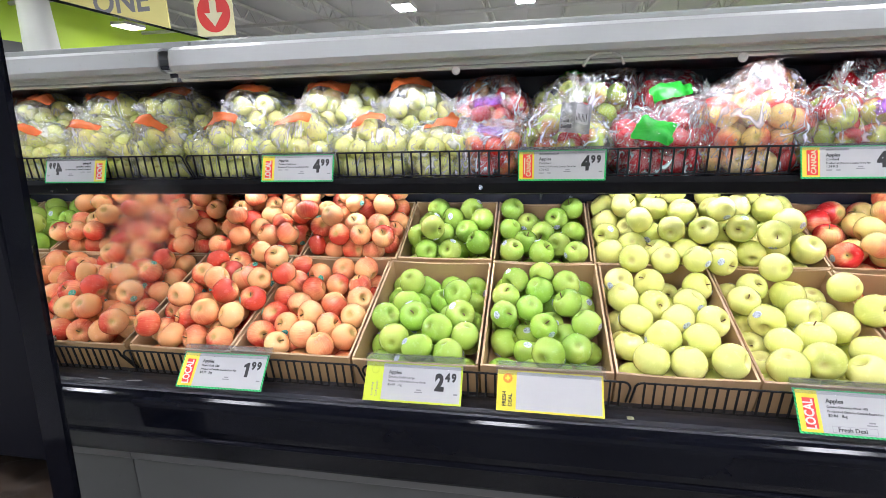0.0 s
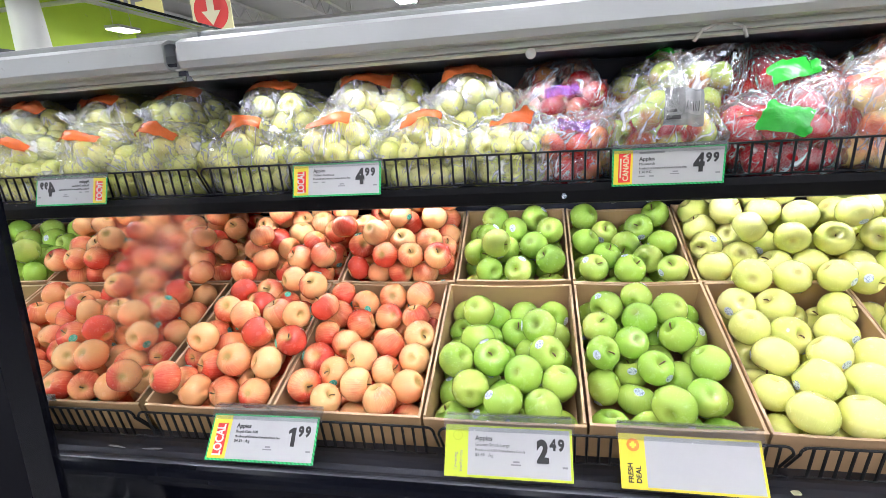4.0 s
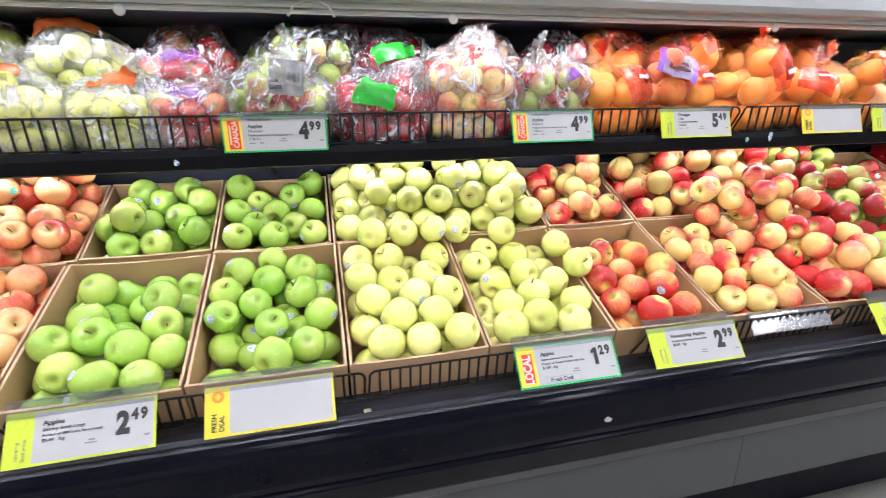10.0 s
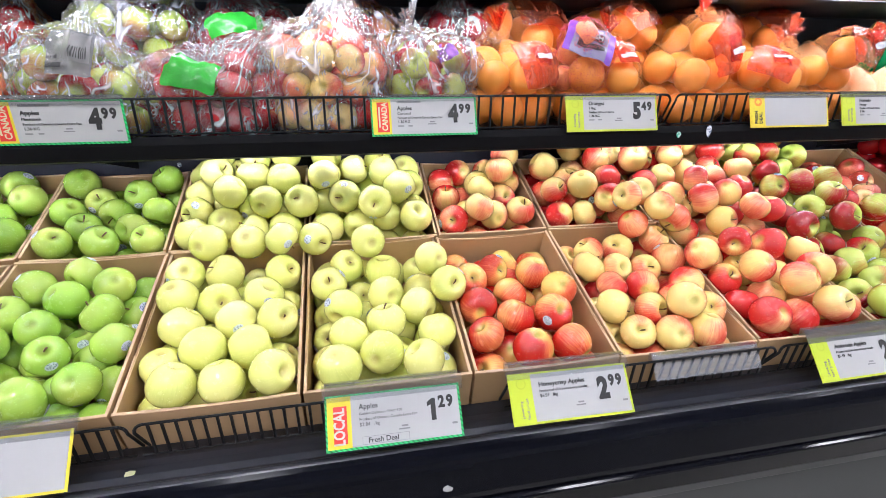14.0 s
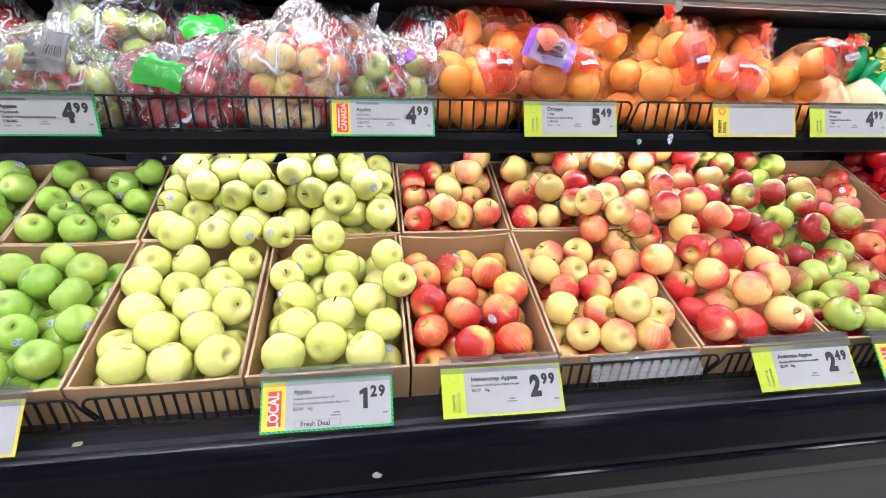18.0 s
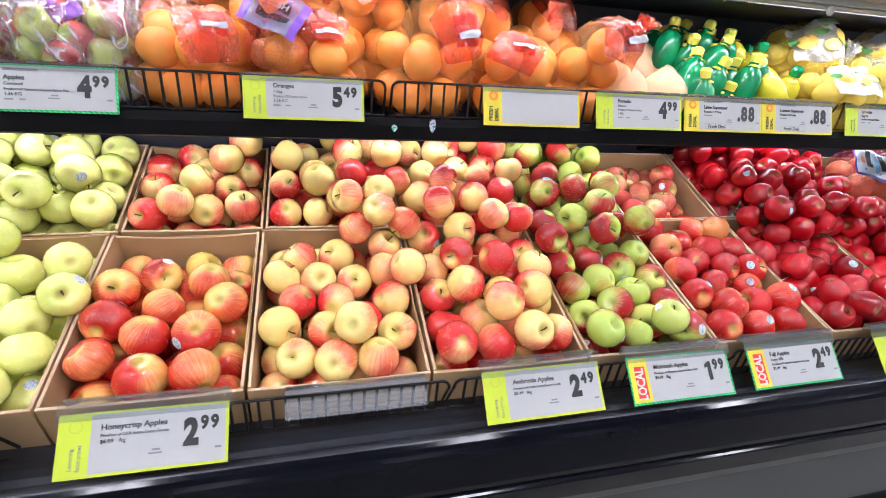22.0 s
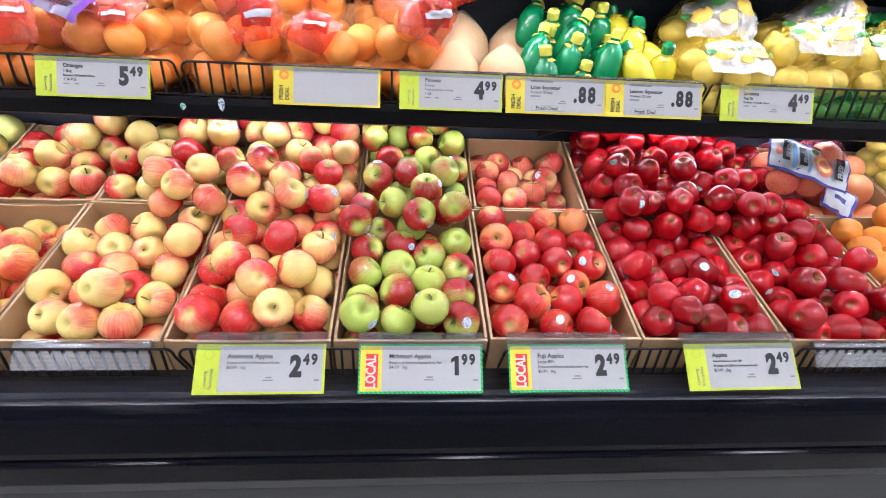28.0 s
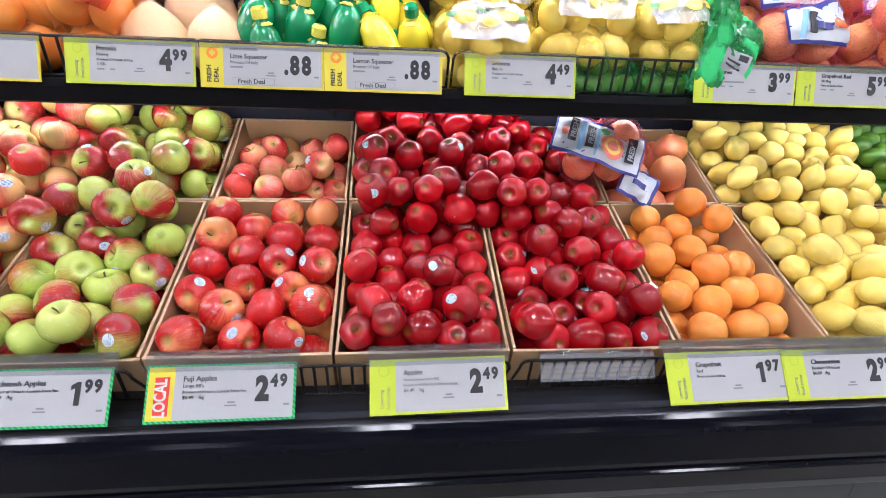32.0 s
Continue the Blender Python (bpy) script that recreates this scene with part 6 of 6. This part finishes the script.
# lemons in nets, limes, and bags beyond them
LEB = "yellow net bag of lemons with a white printed label"
LEP = [((0.0, -0.74, 0.66), 0.95, 0.54, M_MILK, "white printed film"), ((-0.5, -0.72, 0.62), 0.20, 0.17, M_LEMPRINT, "lemon picture"), ((0.32, -0.72, 0.70), 0.22, 0.18, M_LEMPRINT, "lemon picture"), ((-0.05, -0.86, 0.52), 0.16, 0.12, M_LEMPRINT, "lemon picture"), ((-0.2, -0.68, 0.78), 0.13, 0.06, M_LEAFPRINT, "leaf picture"), ((0.58, -0.66, 0.60), 0.13, 0.06, M_LEAFPRINT, "leaf picture"), ((-0.72, -0.60, 0.60), 0.11, 0.06, M_LEAFPRINT, "leaf picture"), ((0.1, -0.5, 0.88), 0.24, 0.10, M_LEMLABEL, "white and green printed label")]
def on_limes(x, y):
    return shelf_z(x, y) + (0.055 if x > 3.45 else 0.0)
for x, w, h, nk in ((3.33, 0.24, 0.15, (0.2, 0, 1)), (3.57, 0.25, 0.11, (0.6, 0, 0.9)), (3.79, 0.20, 0.11, (0.2, 0.1, 1))):
    bag(LEB, "bag of lemons", "lemon", x, 0.475 if x < 3.5 else 0.50, w, 0.21, h, 9, M_NETYEL, LEP, r=0.036, neck=nk, neck_len=0.045, base=on_limes)
for x, h in ((3.36, 0.25), (3.66, 0.25)):
    bag(LEB, "bag of lemons", "lemon", x, 0.68, 0.27, 0.22, h, 18, M_NETYEL, LEP, r=0.036, neck=(0.3, -0.2, 1), neck_len=0.05)
bag("dark green net bag of limes", "bag of limes", "lime", 3.59, 0.43, 0.22, 0.10, 0.055, 10, M_NETGRN, [], r=0.024)
bag("dark green net bag of limes", "bag of limes", "lime", 3.76, 0.43, 0.16, 0.10, 0.055, 10, M_NETGRN, [], r=0.024)
lb = bag("bright green net bag of limes with a white label", "bag of limes", "lime", 3.90, 0.45, 0.17, 0.18, 0.17, 16, M_GRNFILM, [], r=0.029, neck=(-0.3, -0.4, 0.9), neck_len=0.05, crumple=0.012)
draped(lb, 3.868, 0.352, 1.432, 0.125, 0.155, 78, 22, [(0.0, 0.0, 1.0, 1.0, M_GRNFILM, "crumpled green film"), (0.40, 0.44, 0.92, 0.78, M_LIMELABEL, "white printed label"), (0.70, 0.66, 0.86, 0.75, M_INK, "barcode print"), (0.46, 0.52, 0.80, 0.55, M_INK, "dark print"), (0.46, 0.59, 0.76, 0.62, M_INK, "dark print")])
bag("bright green net bag of limes", "bag of limes", "lime", 3.90, 0.67, 0.20, 0.22, 0.24, 26, M_GRNFILM, [], r=0.029, neck=(0.2, -0.2, 0.9), crumple=0.01)
GFB = "red net bag of grapefruit with a white and navy label"
GFP = [((-0.05, -0.80, 0.60), 0.72, 0.44, M_NAVYLABEL, "navy label edge"), ((-0.05, -0.80, 0.60), 0.66, 0.36, M_WHTLABEL, "white printed label"), ((-0.42, -0.80, 0.60), 0.05, 0.30, M_BLUELABEL, "light blue print"), ((-0.25, -0.80, 0.60), 0.07, 0.22, M_INK, "dark printed word"), ((0.30, -0.80, 0.60), 0.16, 0.12, M_ORLABEL, "orange fruit picture"), ((-0.05, -0.80, 0.50), 0.16, 0.07, M_NAVYLABEL, "dark printed word")]
for x, y, h, n in ((4.10, 0.47, 0.17, 5), (4.36, 0.47, 0.17, 5), (4.62, 0.47, 0.17, 5), (4.88, 0.47, 0.17, 5), (4.14, 0.68, 0.26, 7), (4.42, 0.68, 0.26, 7), (4.72, 0.68, 0.26, 7), (5.02, 0.68, 0.26, 7), (5.3, 0.55, 0.24, 9), (5.65, 0.55, 0.24, 9), (6.0, 0.55, 0.24, 9), (6.3, 0.55, 0.24, 9)):
    bag(GFB, "bag of grapefruit", "grapefruit", x, y, 0.25 if y < 0.5 else 0.28, 0.20 if y < 0.5 else 0.23, h, n, M_NETRED, GFP, r=0.047, neck=(0.2, -0.2, 1), neck_len=0.06)

# bag of grapefruit lying on the red apples
def tray_top(x, y):
    return rim2(x, y) + 0.02


gb = bag("red net bag of grapefruit with a white and navy label", "bag of grapefruit", "grapefruit", 3.66, 0.545, 0.30, 0.18, 0.09, 5, M_NETRED, [], r=0.043, base=tray_top, group="bags in the trays")
draped(gb, 3.640, 0.432, 1.240, 0.235, 0.115, 48, 20, [(0.0, 0.0, 1.0, 1.0, M_NAVYLABEL, "navy label edge"), (0.02, 0.06, 0.98, 0.94, M_WHTLABEL, "white printed label"), (0.07, 0.40, 0.15, 0.66, M_PINKPRINT, "pink fruit picture"), (0.15, 0.30, 0.24, 0.90, M_INK, "dark printed word"), (0.27, 0.12, 0.32, 0.88, M_BLUELABEL, "light blue print"), (0.34, 0.22, 0.43, 0.82, M_INK, "dark printed word"), (0.45, 0.1, 0.48, 0.8, M_BLUELABEL, "light blue print"), (0.50, 0.14, 0.78, 0.76, M_PINKPRINT, "pink fruit picture"), (0.545, 0.22, 0.735, 0.68, M_LEMPRINT, "orange fruit picture"), (0.58, 0.30, 0.70, 0.60, M_PINKPRINT, "pink fruit picture"), (0.48, 0.66, 0.58, 0.84, M_LEAFPRINT, "leaf picture"), (0.80, 0.20, 0.90, 0.82, M_INK, "dark printed word")], [("FRESH", 0.019, 0.222, 0.33, 90, M_WHTLABEL), ("FRESH", 0.019, 0.412, 0.25, 90, M_WHTLABEL), ("FRESH", 0.019, 0.882, 0.24, 90, M_WHTLABEL)])
draped(gb, 3.765, 0.428, 1.130, 0.10, 0.09, 50, 30, [(0.0, 0.0, 1.0, 1.0, M_NAVYLABEL, "navy label edge"), (0.06, 0.08, 0.9, 0.94, M_WHTLABEL, "white printed label"), (0.3, 0.4, 0.7, 0.6, M_NAVYLABEL, "dark printed word")])


# ---- small things on the case ----
def scrap(name, label, material, x, y, z, w, h, rx, rz=0.0, seed=0):
    rng = random.Random(seed)
    bm = bmesh.new()
    vs = [bm.verts.new((w / 2 * math.cos(a) * rng.uniform(0.7, 1.1), h / 2 * math.sin(a) * rng.uniform(0.7, 1.1), 0.0)) for a in [k * math.pi / 4 for k in range(8)]]
    f = bm.faces.new(vs)
    g = bmesh.ops.extrude_face_region(bm, geom=[f])
    bmesh.ops.translate(bm, vec=(0, 0, 0.0008), verts=[v for v in g["geom"] if isinstance(v, bmesh.types.BMVert)])
    bmesh.ops.recalc_face_normals(bm, faces=bm.faces)
    ob = part(name, bm, material, case, label)
    ob.matrix_basis = pose(x, y, z, rx, 0, rz)


M_LEAF = plain("pale_leaf_scrap", (0.62, 0.62, 0.35), rough=0.7, vary=0.2, scale=80)
scrap("paper_scrap", "pale leaf scrap", M_LEAF, 0.71, -0.045, 0.8312, 0.022, 0.016, 0, 10, 1)
scrap("paper_scrap", "torn white paper scrap", M_WHITE, 1.258, -0.1150, 0.757, 0.020, 0.016, 88, 0, 2)
scrap("paper_scrap", "torn white paper scrap", M_WHITE, 3.601, -0.1020, 0.819, 0.016, 0.013, 60, 0, 3)
scrap("paper_scrap", "torn white paper scrap", M_WHITE, 1.665, -0.1020, 0.819, 0.012, 0.008, 60, 0, 4)
scrap("paper_scrap", "white paper scrap", M_WHITE, -0.64, -0.045, 0.8312, 0.05, 0.006, 0, 5, 5)
scrap("sticker", "white sticker on the shelf edge", M_STICK, 0.317, 0.3385, 1.332, 0.014, 0.016, 90, 0, 6)
scrap("sticker", "round green sticker on the shelf edge", M_STICKG, 1.967, 0.3385, 1.340, 0.018, 0.018, 90, 0, 7)
scrap("sticker", "white sticker on the shelf edge", M_STICK, 2.056, 0.3385, 1.348, 0.018, 0.034, 90, 0, 8)
scrap("sticker", "small white sticker on the rear wall", M_STICK, 0.618, 0.8135, 1.230, 0.016, 0.016, 90, 0, 9)
